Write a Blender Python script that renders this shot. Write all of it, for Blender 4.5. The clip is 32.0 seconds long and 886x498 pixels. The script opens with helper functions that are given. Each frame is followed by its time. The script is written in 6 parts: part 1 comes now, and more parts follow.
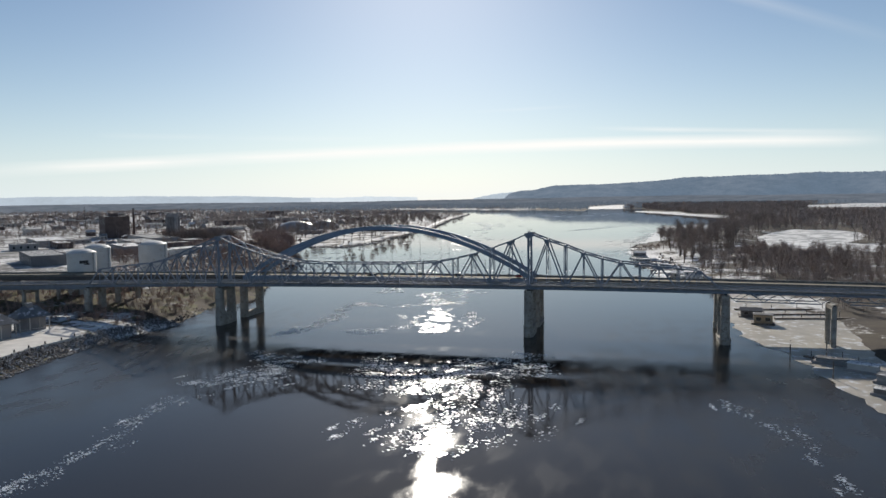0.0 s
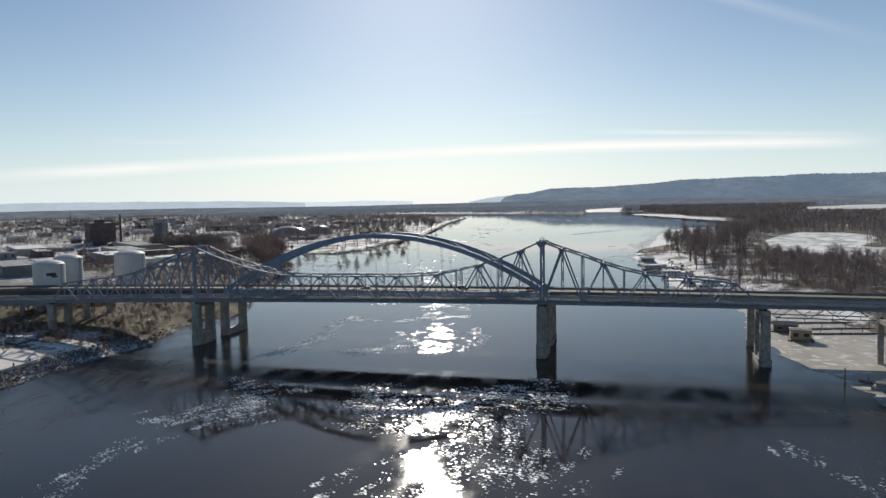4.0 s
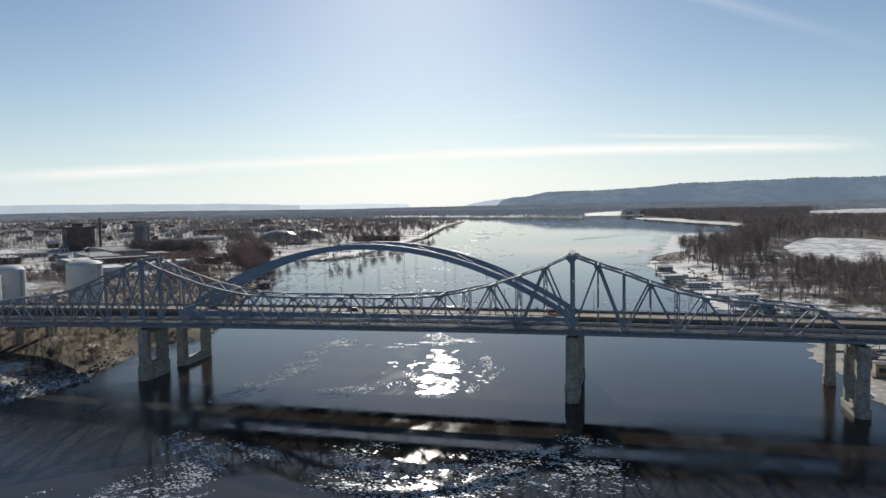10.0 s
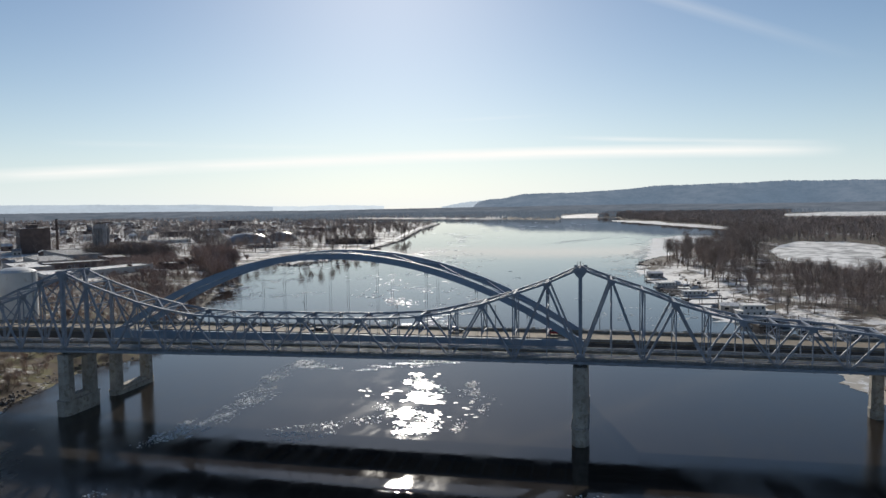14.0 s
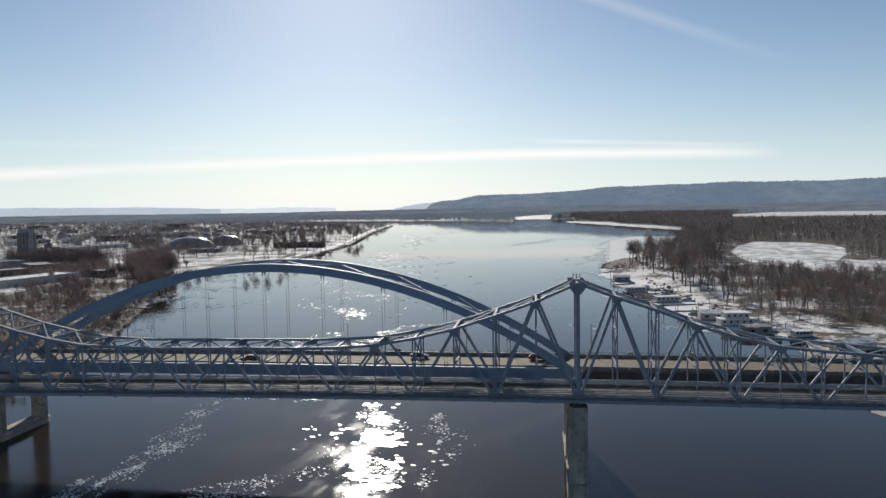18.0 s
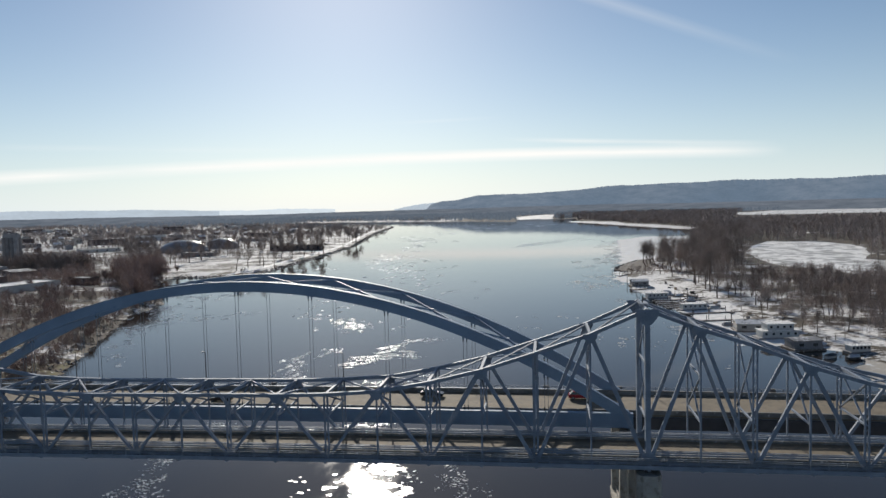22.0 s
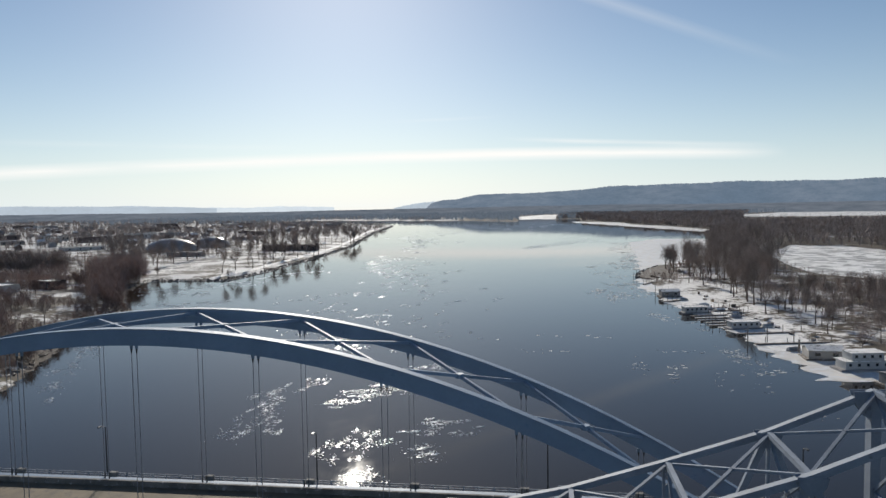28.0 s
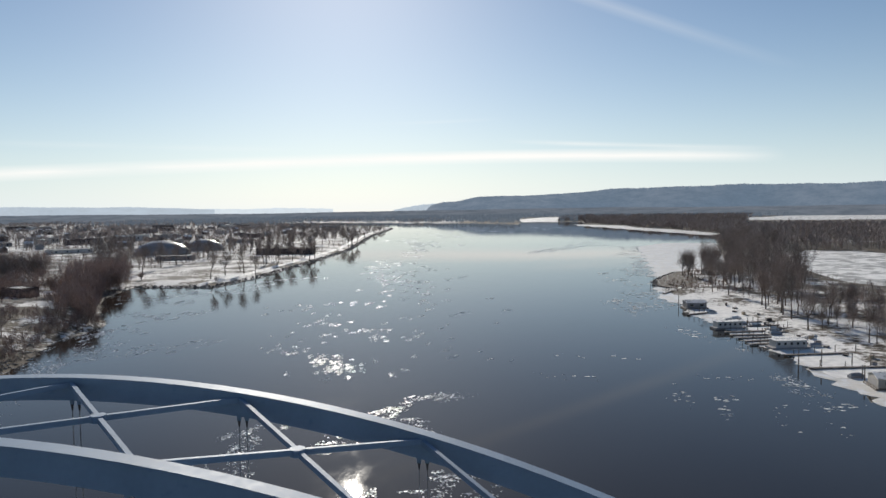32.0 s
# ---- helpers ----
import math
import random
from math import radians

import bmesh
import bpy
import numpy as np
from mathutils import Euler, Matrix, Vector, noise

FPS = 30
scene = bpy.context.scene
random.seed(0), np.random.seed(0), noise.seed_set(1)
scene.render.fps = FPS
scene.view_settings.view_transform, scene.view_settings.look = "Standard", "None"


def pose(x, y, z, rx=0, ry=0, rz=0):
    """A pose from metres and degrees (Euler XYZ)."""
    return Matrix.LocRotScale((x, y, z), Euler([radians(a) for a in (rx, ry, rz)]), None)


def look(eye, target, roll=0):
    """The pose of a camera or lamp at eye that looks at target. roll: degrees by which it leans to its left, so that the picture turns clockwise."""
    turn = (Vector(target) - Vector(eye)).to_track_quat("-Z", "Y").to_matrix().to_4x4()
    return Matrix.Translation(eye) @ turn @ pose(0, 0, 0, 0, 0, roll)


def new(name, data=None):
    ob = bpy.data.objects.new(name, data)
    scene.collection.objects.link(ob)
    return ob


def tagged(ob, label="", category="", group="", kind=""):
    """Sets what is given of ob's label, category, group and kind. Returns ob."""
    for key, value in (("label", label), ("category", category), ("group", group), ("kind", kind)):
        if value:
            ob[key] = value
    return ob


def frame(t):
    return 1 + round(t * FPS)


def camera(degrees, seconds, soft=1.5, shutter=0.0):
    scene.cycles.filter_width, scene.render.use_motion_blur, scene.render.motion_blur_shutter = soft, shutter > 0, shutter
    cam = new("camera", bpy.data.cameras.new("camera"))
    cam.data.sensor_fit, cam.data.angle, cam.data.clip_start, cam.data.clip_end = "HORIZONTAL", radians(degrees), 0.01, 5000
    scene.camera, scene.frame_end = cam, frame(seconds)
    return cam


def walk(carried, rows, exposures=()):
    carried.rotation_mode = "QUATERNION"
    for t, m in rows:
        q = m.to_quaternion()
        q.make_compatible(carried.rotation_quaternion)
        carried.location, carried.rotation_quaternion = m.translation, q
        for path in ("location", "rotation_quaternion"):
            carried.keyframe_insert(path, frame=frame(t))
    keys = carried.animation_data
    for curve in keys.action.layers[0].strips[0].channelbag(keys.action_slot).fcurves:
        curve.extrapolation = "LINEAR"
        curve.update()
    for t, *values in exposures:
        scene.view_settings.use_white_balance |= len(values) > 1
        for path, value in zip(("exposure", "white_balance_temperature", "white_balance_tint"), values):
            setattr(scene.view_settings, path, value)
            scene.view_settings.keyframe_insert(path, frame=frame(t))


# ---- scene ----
cam = camera(64.9, 32.0)
PATH = [
    (0, (184.89, -286.11, 58.715), (184.376, -284.184, 58.564), -0.8),
    (1, (182.337, -279.072, 58.698), (181.827, -277.144, 58.55), -0.9),
    (2, (179.648, -271.611, 58.804), (179.142, -269.681, 58.659), -1.0),
    (3, (176.994, -263.947, 58.882), (176.49, -262.017, 58.74), -1.0),
    (6, (168.909, -239.204, 59.077), (168.412, -237.271, 58.939), -1.4),
    (7, (166.087, -230.505, 59.026), (165.593, -228.572, 58.891), -1.2),
    (8, (163.5, -221.717, 59.067), (163.008, -219.783, 58.933), -1.1),
    (9, (160.939, -213.006, 59.002), (160.448, -211.071, 58.87), -1.0),
    (10, (158.399, -204.717, 58.984), (157.909, -202.782, 58.852), -1.0),
    (11, (155.737, -196.258, 58.892), (155.25, -194.322, 58.761), -0.9),
    (12, (153.321, -187.825, 58.925), (152.835, -185.89, 58.797), -0.9),
    (13, (150.858, -179.122, 58.955), (150.378, -177.185, 58.828), -0.9),
    (13.5, (149.414, -174.638, 58.979), (148.958, -172.695, 58.851), -0.8),
    (14, (148.048, -170.225, 58.945), (147.627, -168.274, 58.817), -0.8),
    (14.5, (146.813, -165.592, 58.889), (146.432, -163.633, 58.762), -0.9),
    (15, (145.597, -160.912, 58.835), (145.264, -158.944, 58.708), -0.9),
    (15.5, (144.35, -156.381, 58.779), (144.057, -154.407, 58.651), -1.0),
    (17.5, (139.708, -139.363, 58.482), (139.418, -137.388, 58.357), -1.0),
    (18, (138.735, -135.305, 58.382), (138.447, -133.33, 58.257), -1.0),
    (19, (136.436, -127.242, 58.206), (136.148, -125.267, 58.081), -1.1),
    (20, (134.334, -118.79, 58.423), (134.046, -116.814, 58.298), -1.3),
    (21, (132.256, -110.541, 58.668), (131.968, -108.566, 58.543), -1.3),
    (22, (130.55, -102.502, 58.645), (130.262, -100.527, 58.521), -1.4),
    (23, (128.112, -94.159, 58.563), (127.826, -92.183, 58.439), -1.1),
    (24, (126.22, -85.472, 58.522), (125.934, -83.496, 58.398), -1.3),
    (25, (124.457, -76.693, 58.492), (124.171, -74.718, 58.368), -1.2),
    (25.5, (123.623, -72.238, 58.499), (123.336, -70.262, 58.375), -1.0),
    (27.5, (119.769, -54.679, 58.602), (119.483, -52.703, 58.475), -0.8),
    (28, (118.651, -50.353, 58.623), (118.365, -48.378, 58.496), -0.9),
    (29, (116.728, -41.483, 58.594), (116.443, -39.508, 58.466), -0.7),
    (30, (114.799, -32.509, 58.734), (114.514, -30.534, 58.607), -0.7),
    (31, (112.755, -23.477, 58.808), (112.471, -21.501, 58.684), -0.7),
    (32, (110.668, -14.48, 58.726), (110.384, -12.504, 58.605), -0.7),
]
walk(cam, [(t, look(eye, target, roll)) for t, eye, target, roll in PATH], exposures=((0, 0.0, 6150, 10), (32, 0.0, 6150, 10)))

# ---- world, sun, exposure ----
SUN_AZ, SUN_EL = radians(-16.0), radians(23.4)
scene.view_settings.exposure = 0.0
world = bpy.data.worlds.new("world")
scene.world = world
world.use_nodes = True
wn, wl = world.node_tree.nodes, world.node_tree.links
wn.clear()
sky = wn.new("ShaderNodeTexSky")
sky.sky_type = "NISHITA"
sky.sun_disc = False
sky.sun_elevation, sky.sun_rotation = SUN_EL, SUN_AZ
sky.altitude, sky.air_density, sky.dust_density, sky.ozone_density = 200, 1.0, 0.35, 3.0
coord = wn.new("ShaderNodeTexCoord")
parts_xyz = wn.new("ShaderNodeSeparateXYZ")
wl.new(coord.outputs["Generated"], parts_xyz.inputs[0])


def wmath(op, a, b=None):
    n = wn.new("ShaderNodeMath")
    n.operation = op
    for k, v in enumerate((a, b)):
        if v is None:
            continue
        if isinstance(v, (int, float)):
            n.inputs[k].default_value = v
        else:
            wl.new(v, n.inputs[k])
    return n.outputs[0]


def cloud_band(height, thick, tilt, left, right, scale, seed, curve=0.0):
    """A thin streak of high cloud: a soft band at one height over the horizon, torn by stretched noise."""
    z = wmath("SUBTRACT", parts_xyz.outputs["Z"], wmath("ADD", wmath("MULTIPLY", parts_xyz.outputs["X"], wmath("SUBTRACT", tilt, wmath("MULTIPLY", parts_xyz.outputs["X"], curve))), height))
    near = wmath("SUBTRACT", 1.0, wmath("DIVIDE", wmath("ABSOLUTE", z), thick))
    near = wmath("MAXIMUM", near, 0.0)
    ends = wmath("MULTIPLY", wmath("MINIMUM", wmath("MAXIMUM", wmath("DIVIDE", wmath("SUBTRACT", parts_xyz.outputs["X"], left), 0.12), 0.0), 1.0),
                 wmath("MINIMUM", wmath("MAXIMUM", wmath("DIVIDE", wmath("SUBTRACT", right, parts_xyz.outputs["X"]), 0.12), 0.0), 1.0))
    ahead = wmath("GREATER_THAN", parts_xyz.outputs["Y"], 0.0)
    m = wn.new("ShaderNodeMapping")
    m.inputs["Scale"].default_value = (scale, scale, scale * 9)
    m.inputs["Location"].default_value = (seed, seed, 0)
    wl.new(coord.outputs["Generated"], m.inputs[0])
    n = wn.new("ShaderNodeTexNoise")
    n.inputs["Scale"].default_value, n.inputs["Detail"].default_value = 1.0, 5.0
    wl.new(m.outputs[0], n.inputs["Vector"])
    torn = wmath("MINIMUM", wmath("MAXIMUM", wmath("MULTIPLY", wmath("SUBTRACT", n.outputs[0], 0.28), 2.6), 0.0), 1.0)
    return wmath("MULTIPLY", wmath("MULTIPLY", wmath("MULTIPLY", near, ends), ahead), torn)


STREAKS = ((0.0695, 0.0105, -0.0097, -0.80, 0.31, 2.2, 0.0, 0.071, 1.25), (0.0885, 0.0045, -0.06, -0.06, 0.30, 3.0, 4.0, 0.0, 0.6),
           (0.083, 0.0055, 0.0, -0.66, -0.34, 3.0, 9.0, 0.0, 0.5), (0.124, 0.0035, 0.03, -0.26, -0.05, 4.0, 6.0, 0.0, 0.22))
band = 0.0
for *shape_of, weight in STREAKS:
    band = wmath("ADD", band, wmath("MULTIPLY", cloud_band(*shape_of), weight))
aslant = wn.new("ShaderNodeVectorMath")
aslant.operation = "DOT_PRODUCT"
wl.new(coord.outputs["Generated"], aslant.inputs[0])
aslant.inputs[1].default_value = (-0.347, 0.2768, -0.8961)
trail = wmath("MAXIMUM", wmath("SUBTRACT", 1.0, wmath("DIVIDE", wmath("ABSOLUTE", aslant.outputs["Value"]), 0.011)), 0.0)
trail = wmath("MULTIPLY", trail, wmath("MINIMUM", wmath("MAXIMUM", wmath("DIVIDE", wmath("SUBTRACT", parts_xyz.outputs["Z"], 0.165), 0.08), 0.0), 1.0))
trail = wmath("MULTIPLY", trail, wmath("GREATER_THAN", parts_xyz.outputs["Y"], 0.0))
band = wmath("ADD", band, wmath("MULTIPLY", trail, 0.16))
haze = wmath("POWER", wmath("SUBTRACT", 1.0, wmath("MINIMUM", wmath("ABSOLUTE", parts_xyz.outputs["Z"]), 1.0)), 9.0)
veil = wmath("MULTIPLY", haze, 0.80)
mix1 = wn.new("ShaderNodeMix")
mix1.data_type = "RGBA"
wl.new(veil, mix1.inputs["Factor"])
wl.new(sky.outputs[0], mix1.inputs[6])
mix1.inputs[7].default_value = (11.3, 12.8, 13.4, 1)
mix2 = wn.new("ShaderNodeMix")
mix2.data_type = "RGBA"
wl.new(wmath("MINIMUM", band, 1.0), mix2.inputs["Factor"])
wl.new(mix1.outputs[2], mix2.inputs[6])
mix2.inputs[7].default_value = (15.0, 14.3, 13.2, 1)
back = wn.new("ShaderNodeBackground")
back.inputs["Strength"].default_value = 0.070
tone = wn.new("ShaderNodeMix")
tone.data_type, tone.blend_type = "RGBA", "MULTIPLY"
tone.inputs["Factor"].default_value = 1.0
wl.new(mix2.outputs[2], tone.inputs[6])
tone.inputs[7].default_value = (1.0, 0.998, 0.985, 1)
wl.new(tone.outputs[2], back.inputs["Color"])
wout = wn.new("ShaderNodeOutputWorld")
wl.new(back.outputs[0], wout.inputs["Surface"])

sun_data = bpy.data.lights.new("sun", "SUN")
sun_data.energy, sun_data.angle, sun_data.color = 4.7, radians(0.53), (1.0, 0.91, 0.77)
sun = new("sun", sun_data)
to_sun = Vector((math.sin(SUN_AZ) * math.cos(SUN_EL), math.cos(SUN_AZ) * math.cos(SUN_EL), math.sin(SUN_EL)))
sun.matrix_basis = look(to_sun * 500, (0, 0, 0))


# ---- materials ----
def material(name, base, rough=0.6, metal=0.0, vary=0.25, scale=1.0, fine=12.0, bump=0.2, second=None, amount=0.5, spec=0.5, per_object=0.0):
    """A surface with coarse blotches, fine grain and relief; second: a colour that breaks through in patches."""
    m = bpy.data.materials.new(name)
    m.use_nodes = True
    nt = m.node_tree
    n, l = nt.nodes, nt.links
    bsdf = n["Principled BSDF"]
    geo = n.new("ShaderNodeNewGeometry")
    big, small = n.new("ShaderNodeTexNoise"), n.new("ShaderNodeTexNoise")
    big.inputs["Scale"].default_value, big.inputs["Detail"].default_value = scale, 6
    small.inputs["Scale"].default_value, small.inputs["Detail"].default_value = fine, 3
    l.new(geo.outputs["Position"], big.inputs["Vector"])
    l.new(geo.outputs["Position"], small.inputs["Vector"])
    lo = [c * (1 - vary) for c in base]
    hi = [min(1, c * (1 + vary)) for c in base]
    ramp = n.new("ShaderNodeValToRGB")
    ramp.color_ramp.elements[0].position, ramp.color_ramp.elements[1].position = 0.3, 0.7
    ramp.color_ramp.elements[0].color, ramp.color_ramp.elements[1].color = (*lo, 1), (*hi, 1)
    add = n.new("ShaderNodeMath")
    add.operation = "MULTIPLY_ADD"
    l.new(small.outputs[0], add.inputs[0])
    add.inputs[1].default_value = 0.35
    sub = n.new("ShaderNodeMath")
    sub.operation = "SUBTRACT"
    l.new(big.outputs[0], sub.inputs[0])
    sub.inputs[1].default_value = 0.175
    l.new(sub.outputs[0], add.inputs[2])
    l.new(add.outputs[0], ramp.inputs[0])
    colour = ramp.outputs[0]
    if second:
        patch = n.new("ShaderNodeTexNoise")
        patch.inputs["Scale"].default_value, patch.inputs["Detail"].default_value = scale * 2.3, 8
        patch.inputs["Roughness"].default_value = 0.65
        shift = n.new("ShaderNodeVectorMath")
        shift.inputs[1].default_value = (31.7, 11.3, 5.1)
        l.new(geo.outputs["Position"], shift.inputs[0])
        l.new(shift.outputs[0], patch.inputs["Vector"])
        cut = n.new("ShaderNodeMapRange")
        cut.inputs["From Min"].default_value, cut.inputs["From Max"].default_value = 0.62 - 0.3 * amount, 0.72 - 0.3 * amount
        l.new(patch.outputs[0], cut.inputs["Value"])
        mx = n.new("ShaderNodeMix")
        mx.data_type = "RGBA"
        l.new(cut.outputs[0], mx.inputs["Factor"])
        l.new(colour, mx.inputs[6])
        mx.inputs[7].default_value = (*second, 1)
        colour = mx.outputs[2]
    if per_object:
        info = n.new("ShaderNodeObjectInfo")
        hsv = n.new("ShaderNodeHueSaturation")
        span = n.new("ShaderNodeMapRange")
        span.inputs["To Min"].default_value, span.inputs["To Max"].default_value = 1 - per_object, 1 + per_object
        l.new(info.outputs["Random"], span.inputs["Value"])
        l.new(span.outputs[0], hsv.inputs["Value"])
        l.new(colour, hsv.inputs["Color"])
        colour = hsv.outputs[0]
    l.new(colour, bsdf.inputs["Base Color"])
    rr = n.new("ShaderNodeMapRange")
    rr.inputs["To Min"].default_value, rr.inputs["To Max"].default_value = max(0.03, rough - 0.12), min(1, rough + 0.12)
    l.new(small.outputs[0], rr.inputs["Value"])
    l.new(rr.outputs[0], bsdf.inputs["Roughness"])
    bsdf.inputs["Metallic"].default_value = metal
    bsdf.inputs["Specular IOR Level"].default_value = spec
    if bump:
        b = n.new("ShaderNodeBump")
        b.inputs["Strength"].default_value, b.inputs["Distance"].default_value = bump, 0.05
        l.new(small.outputs[0], b.inputs["Height"])
        l.new(b.outputs[0], bsdf.inputs["Normal"])
    return m


def water_material():
    m = bpy.data.materials.new("river_water")
    m.use_nodes = True
    n, l = m.node_tree.nodes, m.node_tree.links
    bsdf = n["Principled BSDF"]
    geo = n.new("ShaderNodeNewGeometry")
    stretch = n.new("ShaderNodeMapping")
    stretch.inputs["Scale"].default_value = (1.0, 0.45, 1.0)
    l.new(geo.outputs["Position"], stretch.inputs[0])
    tint, ripple, calm = (n.new("ShaderNodeTexNoise") for _ in range(3))
    for tex, s, d in ((tint, 0.012, 5), (ripple, 1.3, 4), (calm, 0.15, 7)):
        tex.inputs["Scale"].default_value, tex.inputs["Detail"].default_value = s, d
        l.new(stretch.outputs[0], tex.inputs["Vector"])
    ramp = n.new("ShaderNodeValToRGB")
    ramp.color_ramp.elements[0].position, ramp.color_ramp.elements[1].position = 0.35, 0.7
    ramp.color_ramp.elements[0].color, ramp.color_ramp.elements[1].color = (0.021, 0.017, 0.014, 1), (0.031, 0.026, 0.021, 1)
    l.new(tint.outputs[0], ramp.inputs[0])
    l.new(ramp.outputs[0], bsdf.inputs["Base Color"])
    rough = n.new("ShaderNodeMapRange")
    rough.inputs["From Min"].default_value, rough.inputs["From Max"].default_value = 0.42, 0.60
    rough.inputs["To Min"].default_value, rough.inputs["To Max"].default_value = 0.012, 0.040
    l.new(calm.outputs[0], rough.inputs["Value"])
    place = n.new("ShaderNodeSeparateXYZ")
    l.new(geo.outputs["Position"], place.inputs[0])

    def fade(axis, full, none):
        f = n.new("ShaderNodeMapRange")
        f.interpolation_type = "SMOOTHSTEP"
        f.inputs["From Min"].default_value, f.inputs["From Max"].default_value = min(full, none), max(full, none)
        f.inputs["To Min"].default_value, f.inputs["To Max"].default_value = (1.0, 0.0) if full < none else (0.0, 1.0)
        l.new(place.outputs[axis], f.inputs["Value"])
        return f.outputs[0]

    def join(op, a, b):
        q = n.new("ShaderNodeMath")
        q.operation = op
        for k, v in enumerate((a, b)):
            if isinstance(v, float):
                q.inputs[k].default_value = v
            else:
                l.new(v, q.inputs[k])
        return q.outputs[0]

    wind = join("MULTIPLY", join("MAXIMUM", fade("X", 190.0, 150.0), fade("X", 20.0, 75.0)), fade("Y", 10.0, 110.0))
    gust = n.new("ShaderNodeMapRange")
    gust.inputs["From Min"].default_value, gust.inputs["From Max"].default_value = 0.35, 0.6
    l.new(tint.outputs[0], gust.inputs["Value"])
    wind = join("MULTIPLY", wind, join("ADD", join("MULTIPLY", gust.outputs[0], 0.12), 0.08))
    upstream = join("MULTIPLY", fade("Y", 10.0, 110.0), join("MULTIPLY", join("SUBTRACT", rough.outputs[0], 0.012), 1.7))
    l.new(join("ADD", join("ADD", rough.outputs[0], upstream), wind), bsdf.inputs["Roughness"])
    bsdf.inputs["IOR"].default_value = 1.30
    b = n.new("ShaderNodeBump")
    b.inputs["Strength"].default_value, b.inputs["Distance"].default_value = 0.36, 0.02
    l.new(ripple.outputs[0], b.inputs["Height"])
    l.new(b.outputs[0], bsdf.inputs["Normal"])
    return m


def ground_material():
    """Winter ground: brown grass and soil under broken snow, whiter on the park and the islands than on the near town bank."""
    m = bpy.data.materials.new("winter_ground")
    m.use_nodes = True
    n, l = m.node_tree.nodes, m.node_tree.links
    bsdf = n["Principled BSDF"]
    geo = n.new("ShaderNodeNewGeometry")

    def tex(scale, detail, seed=0.0, rough=0.6):
        t = n.new("ShaderNodeTexNoise")
        t.inputs["Scale"].default_value, t.inputs["Detail"].default_value, t.inputs["Roughness"].default_value = scale, detail, rough
        mp = n.new("ShaderNodeMapping")
        mp.inputs["Location"].default_value = (seed, -seed, 0)
        l.new(geo.outputs["Position"], mp.inputs[0])
        l.new(mp.outputs[0], t.inputs["Vector"])
        return t.outputs[0]

    def calc(op, a, b=None, c=None):
        q = n.new("ShaderNodeMath")
        q.operation = op
        for k, v in enumerate((a, b, c)):
            if v is None:
                continue
            if isinstance(v, (int, float)):
                q.inputs[k].default_value = v
            else:
                l.new(v, q.inputs[k])
        return q.outputs[0]

    def ramp(fac, stops):
        r = n.new("ShaderNodeValToRGB")
        while len(r.color_ramp.elements) < len(stops):
            r.color_ramp.elements.new(0.5)
        for e, (p, c) in zip(r.color_ramp.elements, stops):
            e.position, e.color = p, (*c, 1)
        l.new(fac, r.inputs[0])
        return r.outputs[0]

    earth = ramp(tex(0.06, 8), [(0.3, (0.050, 0.040, 0.036)), (0.45, (0.070, 0.056, 0.046)), (0.58, (0.098, 0.080, 0.058)), (0.72, (0.062, 0.052, 0.042))])
    grass = ramp(tex(0.11, 7, 21.0), [(0.3, (0.055, 0.040, 0.030)), (0.5, (0.085, 0.062, 0.040)), (0.60, (0.14, 0.125, 0.052)), (0.70, (0.085, 0.088, 0.034))])
    snow = ramp(tex(0.9, 5, 3.0), [(0.3, (0.65, 0.635, 0.615)), (0.7, (0.87, 0.85, 0.82))])
    pos = n.new("ShaderNodeSeparateXYZ")
    l.new(geo.outputs["Position"], pos.inputs[0])

    def span(axis, lo, hi, soft):
        """One between lo and hi along an axis, fading out over soft metres."""
        up, down = n.new("ShaderNodeMapRange"), n.new("ShaderNodeMapRange")
        up.inputs["From Min"].default_value, up.inputs["From Max"].default_value = lo - soft, lo
        down.inputs["From Min"].default_value, down.inputs["From Max"].default_value = hi, hi + soft
        down.inputs["To Min"].default_value, down.inputs["To Max"].default_value = 1.0, 0.0
        l.new(pos.outputs[axis], up.inputs["Value"])
        l.new(pos.outputs[axis], down.inputs["Value"])
        return calc("MULTIPLY", up.outputs[0], down.outputs[0])

    park = calc("MULTIPLY", span("X", -520, -100, 120), span("Y", 475, 1500, 60))
    shore = calc("MULTIPLY", calc("ADD", calc("MULTIPLY", span("X", 150, 250, 40), 0.55), calc("MULTIPLY", span("X", 150, 430, 60), 0.5)), span("Y", 60, 800, 60))
    place = calc("MAXIMUM", park, calc("MULTIPLY", shore, 1.08))
    weedy = calc("MULTIPLY", span("X", -260, 20, 60), span("Y", -400, 130, 50))
    mg = n.new("ShaderNodeMix")
    mg.data_type = "RGBA"
    l.new(weedy, mg.inputs["Factor"])
    l.new(earth, mg.inputs[6])
    l.new(grass, mg.inputs[7])
    earth = mg.outputs[2]
    town = calc("MULTIPLY", span("X", -2600, -230, 60), span("Y", 40, 3000, 60))
    # grey snowy town lots; colour and snow raised further to imitate distance haze
    lots = ramp(tex(0.05, 7, 33.0), [(0.3, (0.12, 0.115, 0.112)), (0.5, (0.21, 0.20, 0.19)), (0.7, (0.30, 0.285, 0.27))])
    mt = n.new("ShaderNodeMix")
    mt.data_type = "RGBA"
    l.new(town, mt.inputs["Factor"])
    l.new(earth, mt.inputs[6])
    l.new(lots, mt.inputs[7])
    earth = mt.outputs[2]
    place = calc("MAXIMUM", place, calc("MULTIPLY", town, 0.92))
    cove = calc("MULTIPLY", span("X", -260, -60, 30), span("Y", 150, 460, 40))
